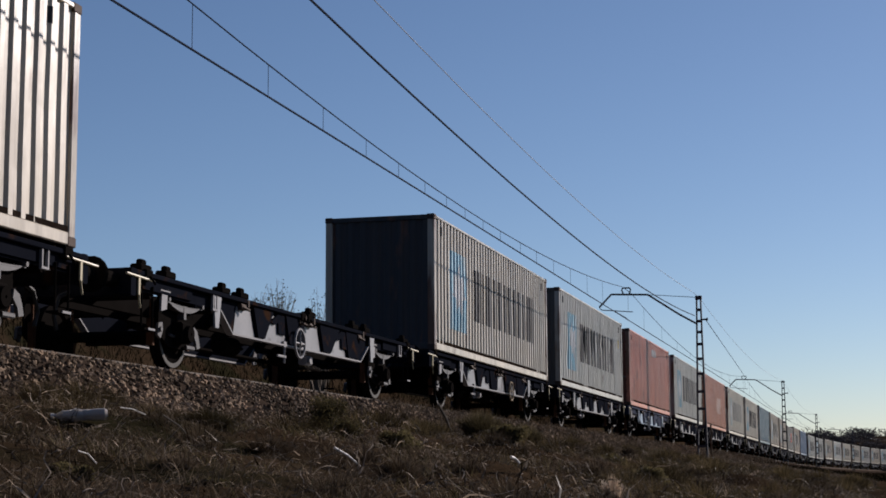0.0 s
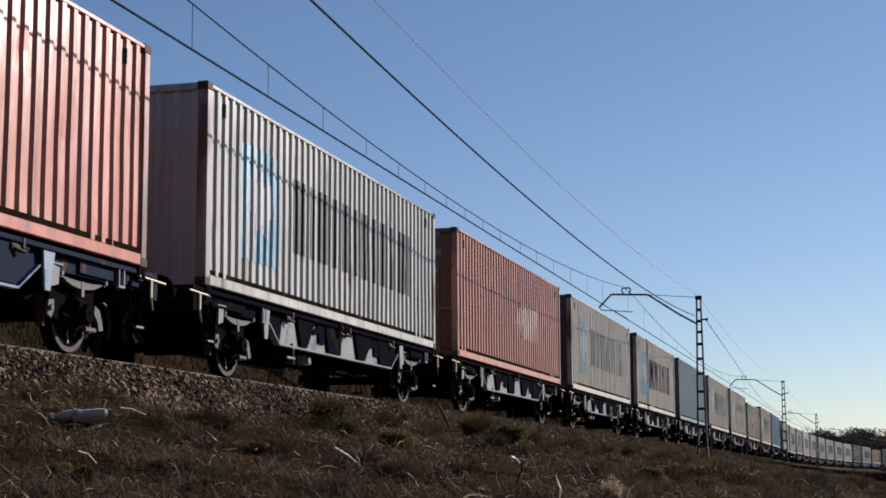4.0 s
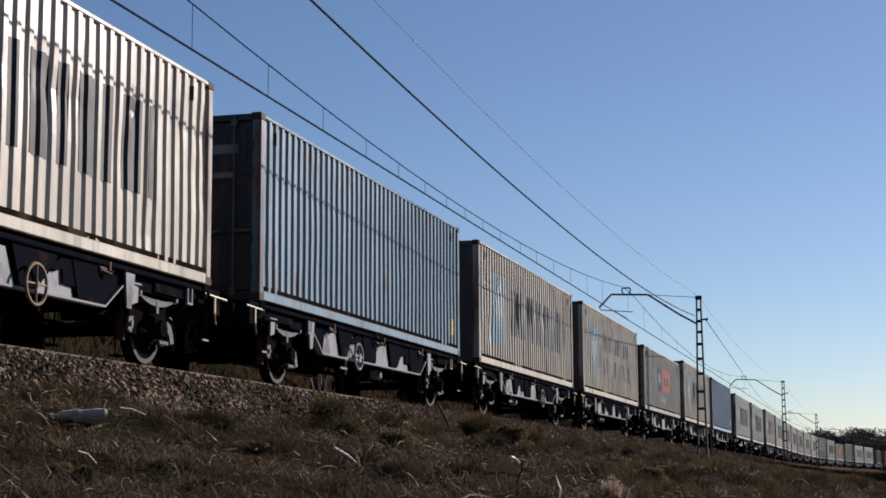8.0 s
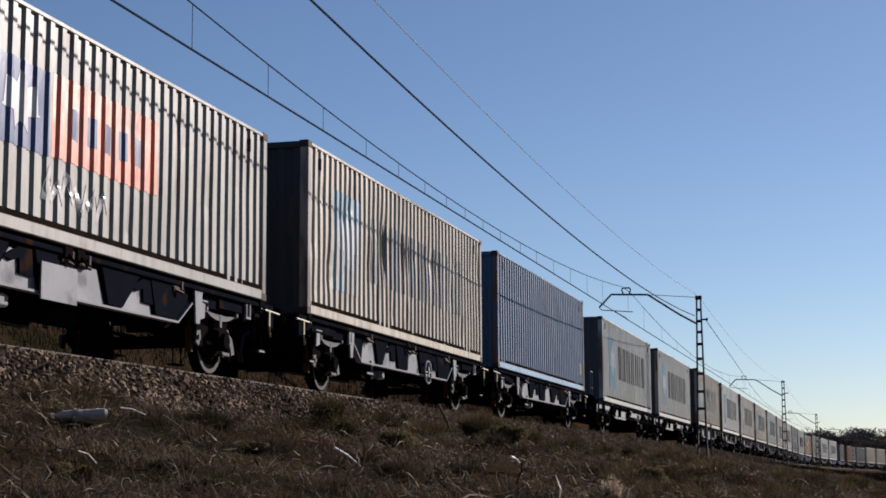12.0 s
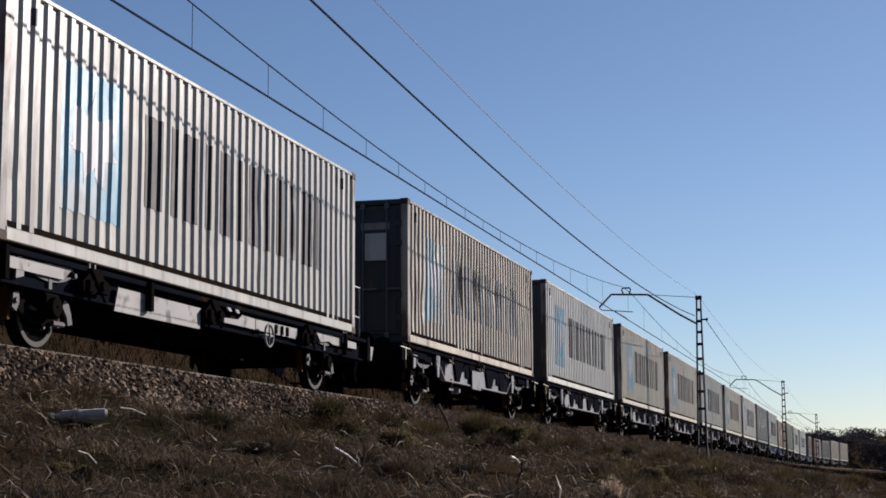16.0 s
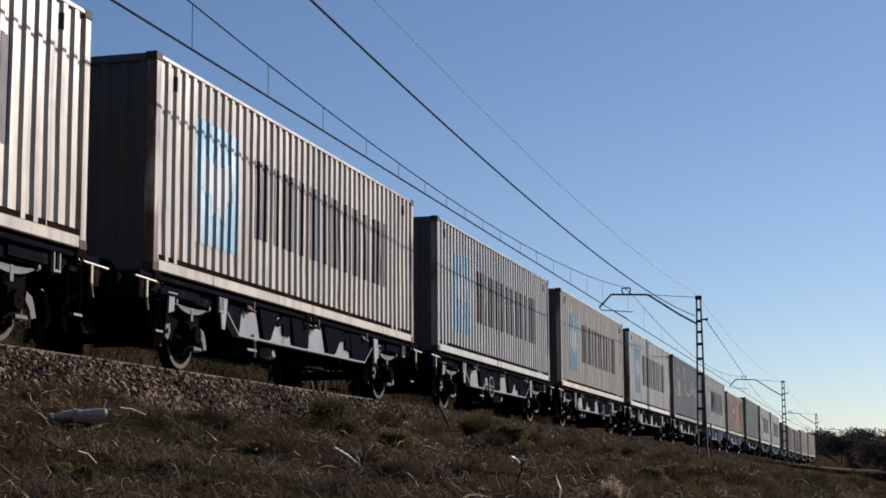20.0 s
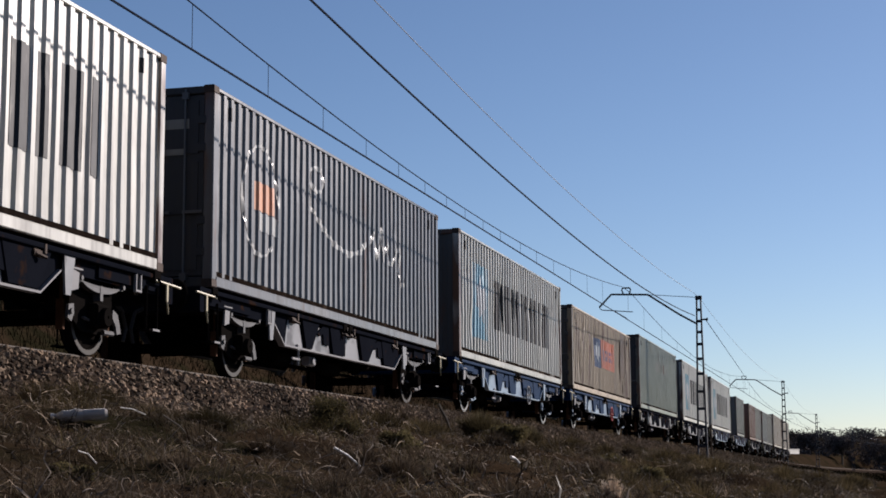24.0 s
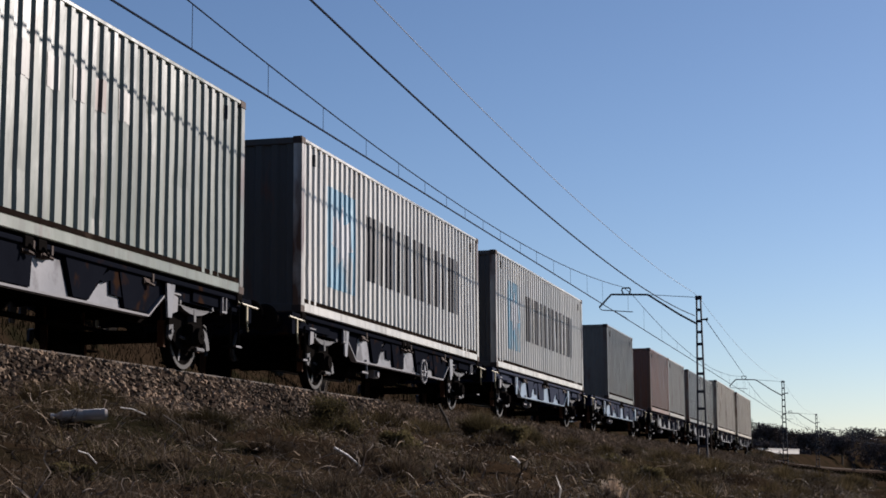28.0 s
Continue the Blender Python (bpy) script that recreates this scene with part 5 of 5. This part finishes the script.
x = np.where(rng.random(38000) < 0.3, x - 3.5, x)
blades("verge_grass", x, y, 0.14 + 0.26 * rng.random(len(x)), 0.014 + 0.0002 * y, 0.9, M_VERGE, "green grass beyond the track, darkened to stand for train shadow", 2)


y = 92 + 250 * rng.random(15000)
x = track_x(y) + 3.2 + 42 * rng.random(15000) ** 1.4
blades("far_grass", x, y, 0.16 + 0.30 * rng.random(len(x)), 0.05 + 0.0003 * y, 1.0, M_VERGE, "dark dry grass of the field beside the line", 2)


# ---- shrubs and trees ----
def leaf_cloud(name, clusters, per, leaf, mat, label, category, kind="", spread=1.0, inner=0.35):
    """Many small leaves round cluster centres (x, y, z, radius)."""
    c = np.array(clusters)
    n = len(c) * per
    ctr = np.repeat(c, per, 0)
    dirs = rng.normal(0, 1, (n, 3))
    dirs /= np.linalg.norm(dirs, axis=1)[:, None]
    p = ctr[:, :3] + dirs * (ctr[:, 3:4] * (inner + (1.1 - inner) * rng.random((n, 1)) ** 0.6)) * np.array([1, 1, 0.85]) * spread
    a, b = rng.normal(0, 1, (n, 3)), rng.normal(0, 1, (n, 3))
    a /= np.linalg.norm(a, axis=1)[:, None]
    b -= a * np.sum(a * b, 1)[:, None]
    b /= np.linalg.norm(b, axis=1)[:, None]
    s = leaf * (0.5 + rng.random((n, 1)))
    v = np.stack([p - a * s, p + b * s * 0.5, p + a * s, p - b * s * 0.5], 1)
    f = np.arange(n * 4).reshape(-1, 4)
    me = bpy.data.meshes.new(name)
    me.from_pydata(v.reshape(-1, 3).tolist(), [], f.tolist())
    me.materials.append(mat)
    ob = new(name, me)
    return tagged(ob, label, category, "", kind) if label else ob


# distant leaf tones, lifted and reddened to stand for haze
M_LEAF = island_material("dark_evergreen_leaves", (0.075, 0.062, 0.058), (0.102, 0.084, 0.077), 1.0, spec=0.0)
M_DRYLEAF = island_material("dry_shrub_leaves", (0.07, 0.06, 0.03), (0.18, 0.15, 0.07), 0.8)
M_TWIG = material("grey_brown_twig", (0.12, 0.10, 0.08), 0.9, 0, 0.3, 5, 40)
M_BARK = material("dark_bark", (0.07, 0.055, 0.04), 0.95, 0, 0.3, 5, 40, 0.4, 30)


def shrub(x, y, h, r, leafy, mat, label):
    g = float(ground_z(np.array(x), np.array(y)))
    ob = thing("shrub", label, "shrub", "", "", Matrix.Translation((x, y, g)))
    s = Shape()
    tips = []
    for i in range(46):
        a, t = rng.random() * 6.283, rng.random()
        e = Vector((math.cos(a) * r * t, math.sin(a) * r * t, h * (0.55 + 0.45 * rng.random()) * (1 - 0.35 * t)))
        m = Vector((e.x * 0.35, e.y * 0.35, e.z * 0.55))
        s.tube((0.1 * math.cos(a), 0.1 * math.sin(a), -0.05), m, 0.018, 4, 0.011)
        s.tube(m, e, 0.011, 4, 0.003)
        for k in range(5):
            q = m + (e - m) * (0.2 + 0.16 * k)
            w = q + Vector((rng.normal(0, 0.10), rng.normal(0, 0.10), 0.05 + 0.14 * rng.random()))
            s.tube(q, w, 0.005, 3, 0.002)
            tips.append((w.x, w.y, w.z, 0.09))
    part("branches", "br%.1f%.1f" % (x, y), lambda: s, M_TWIG, ob)
    lv = leaf_cloud("leaves", tips, leafy, 0.030, mat, "", "")
    lv.parent = ob
    return ob


shrub(-16.6, 44.0, 3.0, 1.5, 3, M_DRYLEAF, "bare twiggy shrub with few dry leaves beyond the track")
shrub(-16.9, 43.0, 2.3, 1.5, 3, M_DRYLEAF, "twiggy shrub with dry leaves beyond the track")
shrub(-15.8, 45.2, 3.6, 1.2, 4, M_DRYLEAF, "tall twiggy shrub with dry leaves beyond the track")
shrub(-17.0, 34.0, 1.2, 1.2, 8, M_DRYLEAF, "low shrub with dry leaves beyond the track")


def tree(x, y, h, r, label):
    g = float(ground_z(np.array(x), np.array(y)))
    ob = thing("tree", label, "tree", "trees on the rise", "", Matrix.Translation((x, y, g)))
    s = Shape().tube((0, 0, -0.2), (0.1, 0, h * 0.45), 0.05 * h ** 0.9, 8, 0.03 * h ** 0.9)
    clusters = []
    for i in range(16):
        a, t = rng.random() * 6.283, rng.random()
        e = (math.cos(a) * r * (0.35 + 0.6 * t), math.sin(a) * r * (0.35 + 0.6 * t), h * (0.40 + 0.5 * rng.random()) )
        s.tube((0.1, 0, h * 0.32), e, 0.02 * h ** 0.8, 5, 0.02)
        clusters.append((*e, r * (0.30 + 0.2 * rng.random())))
    clusters.append((0, 0, h * 0.9, r * 0.4))
    part("trunk", "tr%.1f%.1f" % (x, y), lambda: s, M_BARK, ob)
    lv = leaf_cloud("crown", clusters, 300, 0.16, M_LEAF, "", "", inner=0.1, spread=0.92)
    lv.parent = ob
    return ob


for x, y, h, r in ((-6.6, 330, 5.2, 2.6), (0.6, 345, 6.0, 4.2), (3.8, 352, 5.6, 3.4), (-17.5, 318, 5.0, 3.0), (-21.0, 312, 5.6, 3.4), (-25, 305, 6.0, 3.2), (-13.5, 325, 4.2, 2.4), (9, 350, 6.5, 4.0), (15, 348, 6.0, 4.0)):
    tree(x, y, h, r, "dark evergreen tree on the wooded rise beyond the line")
wood = []
for i in range(900):
    y = 285 + 150 * rng.random()
    x = -60 + 130 * rng.random()
    if x - float(track_x(np.array(y))) > -9 and y < 330:
        continue
    g = float(ground_z(np.array(x), np.array(y)))
    r = 0.9 + 1.5 * rng.random()
    wood.append((x, y, g + r * 0.35, r))
for i in range(420):
    y = 150 + 150 * rng.random()
    x = float(track_x(np.array(y))) - 8.5 - 16 * rng.random()
    r = 0.5 + 0.8 * rng.random()
    wood.append((x, y, float(ground_z(np.array(x), np.array(y))) + r * 0.5, r))
leaf_cloud("distant_scrub", wood, 110, 0.22, M_LEAF, "dark scrub and low trees covering the rise beyond the line", "scrub", "stuff", 0.9, 0.1)
for x, y, h, r in ((-13.0, 176, 2.0, 1.5), (-14.5, 190, 2.4, 1.8), (-12.8, 205, 1.8, 1.5), (-15, 222, 2.2, 2.0), (-13.9, 248, 1.9, 1.7), (-12.6, 254, 1.4, 1.5)):
    shrub(x, y, h, r, 10, M_DRYLEAF, "olive-brown shrub beside the line")


def parapet():
    x, y = -15.2, 262.0
    g = float(ground_z(np.array(x), np.array(y)))
    ob = thing("parapet_wall", "long low whitewashed concrete wall beside the line", "wall", "", "", pose(x, y, g - 0.2, 0, 0, 78))
    white = material("whitewash", (0.62, 0.59, 0.54), 0.9, 0, 0.2, 2, 20)
    part("wall", "parw", lambda: Shape().box(-13.0, 13.0, -0.2, 0.2, 0, 0.7, 0.02), white, ob)
    part("coping", "parc", lambda: Shape().box(-13.1, 13.1, -0.28, 0.28, 0.7, 0.82, 0.02), white, ob)
    part("pier", "parp", lambda: Shape().box(-15.5, -13.1, -0.6, 0.6, 0, 1.15, 0.03), white, ob)
    return ob


parapet()

# ---- masts, brackets and wires ----
MASTS = [8.0, 68.7, 132.6, 203.5, 273.0, 342.0]
MAST_E = 3.06


def mast(u, label, lift=0.0):
    ob = thing("lattice_mast", label, "railway mast", "masts of the line", "", Matrix.Translation(beside(u, MAST_E, lift)))
    top, foot = 6.08, -0.75

    def half(h):
        return 0.190 - 0.110 * (h - foot) / (top - foot)
    for sx in (-1, 1):
        part("chord", "chord%d" % sx, lambda: Shape().add([(sx * half(foot) - 0.035, -0.10, foot), (sx * half(foot) + 0.035, -0.10, foot), (sx * half(foot) + 0.035, 0.10, foot), (sx * half(foot) - 0.035, 0.10, foot), (sx * half(top) - 0.03, -0.08, top), (sx * half(top) + 0.03, -0.08, top), (sx * half(top) + 0.03, 0.08, top), (sx * half(top) - 0.03, 0.08, top)], [(0, 1, 2, 3), (4, 7, 6, 5), (0, 4, 5, 1), (1, 5, 6, 2), (2, 6, 7, 3), (3, 7, 4, 0)]), M_GALV, ob)
    for i, h in enumerate((-0.25, 0.55, 1.31, 2.03, 2.78, 3.41, 4.03, 4.54, 5.0, 5.48)):
        part("batten", "bat%d" % i, lambda: Shape().box(-half(h), half(h), -0.09, 0.09, h - 0.055, h + 0.055), M_GALV, ob)
    part("footing", "foot", lambda: Shape().box(-0.45, 0.45, -0.4, 0.4, -1.2, -0.72, 0.05), M_SLEEPER, ob, None, "concrete mast footing")
    part("mast_cap", "cap", lambda: Shape().box(-0.135, 0.135, -0.10, 0.10, top - 0.16, top, 0.02), M_GALV, ob)
    part("wire_bracket", "wbr", lambda: Shape().tube((0.10, 0, 5.07), (0.34, 0, 5.07), 0.035, 8).box(0.30, 0.37, -0.05, 0.05, 5.02, 5.13, 0.01), M_GALV, ob, None, "short bracket for the drawn-aside wire")
    # bracket over the track: inclined arm, level tube, drop end, registration arm, insulator box
    A = -MAST_E
    part("bracket_arm", "arm", lambda: Shape().path([(-0.12, 0, 4.90), (-0.9, 0, 5.36), (-2.15, 0, 6.20), (-3.72, 0, 6.26), (-4.25, 0, 5.72)], 0.042, 8), M_GALV, ob)
    part("tie_rod", "tie", lambda: Shape().path([(-0.10, 0, 6.02), (-2.2, 0, 6.20)], 0.014, 5), M_WIRE, ob)
    part("registration_arm", "reg", lambda: Shape().path([(-4.25, 0, 5.72), (-4.15, 0, 5.60), (-2.8, 0, 5.48)], 0.02, 6).path([(-3.6, 0, 5.55), (-3.05, 0, 5.20)], 0.014, 5).path([(-3.0, 0, 5.50), (-3.0, 0, 6.25)], 0.008, 4), M_GALV, ob)
    part("wire_saddle", "sad", lambda: Shape().path([(-3.20, 0, 6.27), (-3.27, 0, 6.44), (-3.22, 0, 6.52), (-2.93, 0, 6.52), (-2.88, 0, 6.44), (-2.95, 0, 6.27)], 0.032, 6), M_GALV, ob, None, "square steel wire saddle")
    return ob


for u in MASTS:
    mast(u, "grey steel lattice mast with an arm over the track", 0.45 if u == 8.0 else 0.0)


def wire(name, heights, off, r, label, u0=-60.0, u1=420.0, mat=M_WIRE):
    pts = []
    u = u0
    while u <= u1:
        pts.append(tuple(beside(u, off(u) if callable(off) else off, heights(u))))
        u += 2.5
    return tagged(new(name, Shape().rope(pts, r, 6).mesh(name, mat)), label, "wire")


def span(u, top, sag):
    m = [-52.0] + MASTS + [412.0]
    for a, b in zip(m, m[1:]):
        if a <= u <= b:
            k = (u - a) / (b - a)
            return top - sag * 4 * k * (1 - k)
    return top


messenger_h = lambda u: 5.43 + 0.00143 * (u - 41) ** 2 if 8 <= u < 68.7 else span(u, 6.53, 1.12)
wire("contact_wire", lambda u: 5.17, 0.0, 0.019, "straight dark contact wire over the track")
carrier = wire("carrying_wire", messenger_h, 0.0, 0.013, "sagging dark carrying wire above the contact wire")
DROPS = [13.0, 16.2, 19.5, 22.8, 26.1, 29.05, 31.8, 34.2, 36.4, 38.4, 40.3, 42.3, 44.4, 47.1, 49.5, 52.3, 55.4, 58.8, 62.3] + [74.0 + 6.4 * i for i in range(30)]
for uu in DROPS:
    h = messenger_h(uu)
    part("dropper", "drop%.1f" % uu, lambda: Shape().tube((0, 0, 5.17), (0, 0, h), 0.006, 4), M_WIRE, carrier, beside(uu, 0, 0), "thin vertical dropper wire")
wire("anchor_wire", lambda u: 4.45 + (0.00088 if u < 42 else 0.00103) * (u - 42) ** 2, 3.0, 0.018, "thick dark carrying wire drawn aside to a mast", 5.0, 68.7)
wire("anchor_wire", lambda u: 5.07 + 1.53 * (u - 68.7) / 63.9, lambda u: 3.32 * (132.6 - u) / 63.9, 0.018, "dark carrying wire running from a mast towards the track", 68.7, 132.6)
wire("earth_wire", lambda u: 5.46 + 0.00082 * (u - 40) ** 2 if 8 <= u < 68.7 else span(u, 6.14, 0.68), 3.0, 0.008, "thin bare wire strung along the mast tops", mat=M_ALU)


def stake():
    p = beside(65.3, 3.75, 0)
    g = float(ground_z(np.array(p.x), np.array(p.y)))
    ob = thing("marker_post", "thin brown marker post beside the track", "post", "", "", Matrix.Translation((p.x, p.y, g)))
    part("shaft", "mpost", lambda: Shape().box(-0.03, 0.03, -0.03, 0.03, -0.2, 1.45, 0.01), M_RAIL, ob)
    return ob


stake()


# ---- litter and sticks on the bank ----
def place(x, y):
    return Vector((x, y, float(ground_z(np.array(x), np.array(y)))))


def bottle(x, y, rz):
    m = bpy.data.materials.new("milky_plastic")
    m.use_nodes = True
    b = m.node_tree.nodes["Principled BSDF"]
    b.inputs["Base Color"].default_value = (0.38, 0.34, 0.30, 1)
    b.inputs["Roughness"].default_value = 0.25
    b.inputs["Transmission Weight"].default_value = 0.25
    p = place(x, y)
    ob = thing("plastic_bottle", "crushed milky plastic bottle lying in the grass", "bottle", "", "", pose(p.x, p.y, p.z + 0.045, 0, 2, rz))
    prof = [(h, r * 0.92) for h, r in [(-0.19, 0.01), (-0.19, 0.045), (-0.17, 0.058), (-0.10, 0.050), (-0.06, 0.056), (-0.02, 0.048), (0.03, 0.057), (0.08, 0.052), (0.12, 0.045), (0.16, 0.018), (0.18, 0.018), (0.18, 0.005)]]
    def crumpled():
        s = Shape().turned(prof, 0, 20)
        s.v = [(a, b * (1 + 0.08 * math.sin(31 * a)), c * (0.88 + 0.10 * math.sin(47 * a + 1.0))) for a, b, c in s.v]
        return s
    part("body", "bot", crumpled, m, ob)
    part("cap", "botcap", lambda: Shape().turned([(0.178, 0.004), (0.178, 0.020), (0.200, 0.020), (0.200, 0.004)], 0, 12), M_WHITE, ob, None, "white screw cap")
    return ob


def stick(x, y, rz, tilt, length, r, mat, label, lift=0.10):
    p = place(x, y)
    ob = tagged(new("stick", Shape().path([(-length / 2, 0, 0), (0, 0.01, 0.015), (length / 2, 0, 0)], r, 6).mesh("stick", mat)), label, "stick")
    ob.matrix_basis = pose(p.x, p.y, p.z + lift, 0, tilt, rz)
    return ob


M_PALE = material("bleached_wood", (0.80, 0.74, 0.66), 0.28, 0, 0.2, 5, 40, spec=0.8)
stick(-3.50, 10.62, 65.5, 26, 0.29, 0.0085, M_PALE, "short bleached white stick in the grass", 0.16)
stick(-5.42, 20.5, 18, 66, 0.44, 0.018, M_BARK, "dark dead twig leaning out of the grass", 0.19)
stick(-4.62, 10.3, 26, 40, 0.26, 0.006, M_TWIG, "thin dead twig in the grass")
stick(-2.75, 5.35, 60, 30, 0.09, 0.0022, M_PALE, "thin pale stalk standing in the grass", 0.09)
stick(-5.10, 10.6, 60, 12, 0.22, 0.004, M_PALE, "curved pale stalk lying on the grass", 0.13)
stick(-2.39, 10.9, 62, 27, 0.10, 0.010, M_PALE, "short bleached stick end in the grass", 0.09)


def big_tuft(x, y, n, r, h, mat, label):
    px, py = x + rng.normal(0, r, n), y + rng.normal(0, r, n)
    return tagged(blades("grass_clump", px, py, h * (0.5 + 0.5 * rng.random(n)), 0.008 + 0.0003 * y, 0.7, mat, label, 3), kind="stuff")


def soft_bush(x, y, r, h, label, per=700):
    """A soft rounded bush: fine short leaves in a heap of small clusters."""
    g = float(ground_z(np.array(x), np.array(y)))
    clusters = []
    for k in range(16):
        a, t = rng.random() * 6.283, rng.random() ** 0.5
        clusters.append((x + math.cos(a) * r * t * 0.8, y + math.sin(a) * r * t * 0.8, g + h * (0.08 + 0.72 * rng.random() * (1 - 0.55 * t * t)), 0.34 * min(r, h) * (0.8 + 0.5 * rng.random())))
    return leaf_cloud("grass_bush", clusters, per, 0.005 + 0.0003 * y, M_BUSH, label, "grass", "stuff", 1.0, 0.1)


bottle(*BOTTLE, 208)
soft_bush(-5.42, 15.7, 0.36, 0.54, "tall rounded olive-green grass bush on the bank", 1500)
domes("grass_bush", [(-4.29, 11.2, 0.24, 0.15)], 1400, M_GRASS, "low rounded brown grass bush on the bank")
domes("grass_bush", [(-5.2, 12.2, 0.30, 0.24)], 1600, M_GREEN, "soft olive grass bush beside the ballast")
domes("grass_bush", [(-2.95, 10.0, 0.20, 0.17)], 1400, M_GRASS, "low dense brown grass bush on the bank")
domes("grass_bush", [(-5.9, 24.6, 0.5, 0.42)], 2200, M_GREEN, "broad olive-green grass bush below the ballast")
domes("grass_bush", [(-1.74, 11.0, 0.10, 0.16)], 260, M_STRAW, "bush of pale dry stalks in the grass")
big_tuft(-1.55, 16.7, 16, 0.035, 0.22, M_STRAW, "pale dried flower stalks in the grass")
for bx, by, br, bh in ((-2.88, 5.45, 0.12, 0.10), (-2.50, 5.9, 0.12, 0.09), (-3.41, 21.2, 0.36, 0.34), (-2.55, 9.8, 0.20, 0.18), (-4.87, 21.8, 0.40, 0.30), (-4.25, 14.3, 0.30, 0.22), (-2.25, 16.7, 0.30, 0.26), (-2.68, 13.3, 0.26, 0.20)):
    soft_bush(bx, by, br * 0.85, bh * 0.85, "dense olive-brown grass bush with a dark shaded side")
domes("grass_bush", [(-6.6, 31.5, 0.35, 0.42)], 1200, M_GREEN, "olive-green grass bush at the foot of the ballast")


# ---- all that moves ----
def motions():
    for ob, mid, lift in MOVERS:
        rows = []
        for t in range(0, 29):
            rows.append((float(t), along(mid - travelled(t), lift)))
        walk(ob, rows)
    start = {id(w): mid for w, mid, lift in MOVERS}
    for wheel, wagon, y in WHEELS:
        mid = start[id(wagon)]
        rows, near = [], []
        for k in range(28 * 30 + 1):
            t = k / 30
            u = mid + y - travelled(t)
            if 4 < u < 75:
                near.append((t, math.degrees(travelled(t) / WHEEL_R)))
        if not near:
            near = [(14.0, 0.0)]
        near = [(0.0, near[0][1])] * (near[0][0] > 0.01) + near + [(28.0, near[-1][1])] * (near[-1][0] < 27.99)
        for t, a in near:
            rows.append((t, Matrix.Translation((0, y, WHEEL_R)) @ pose(0, 0, 0, a % 360.0, 0, 0)))
        walk(wheel, rows)


motions()
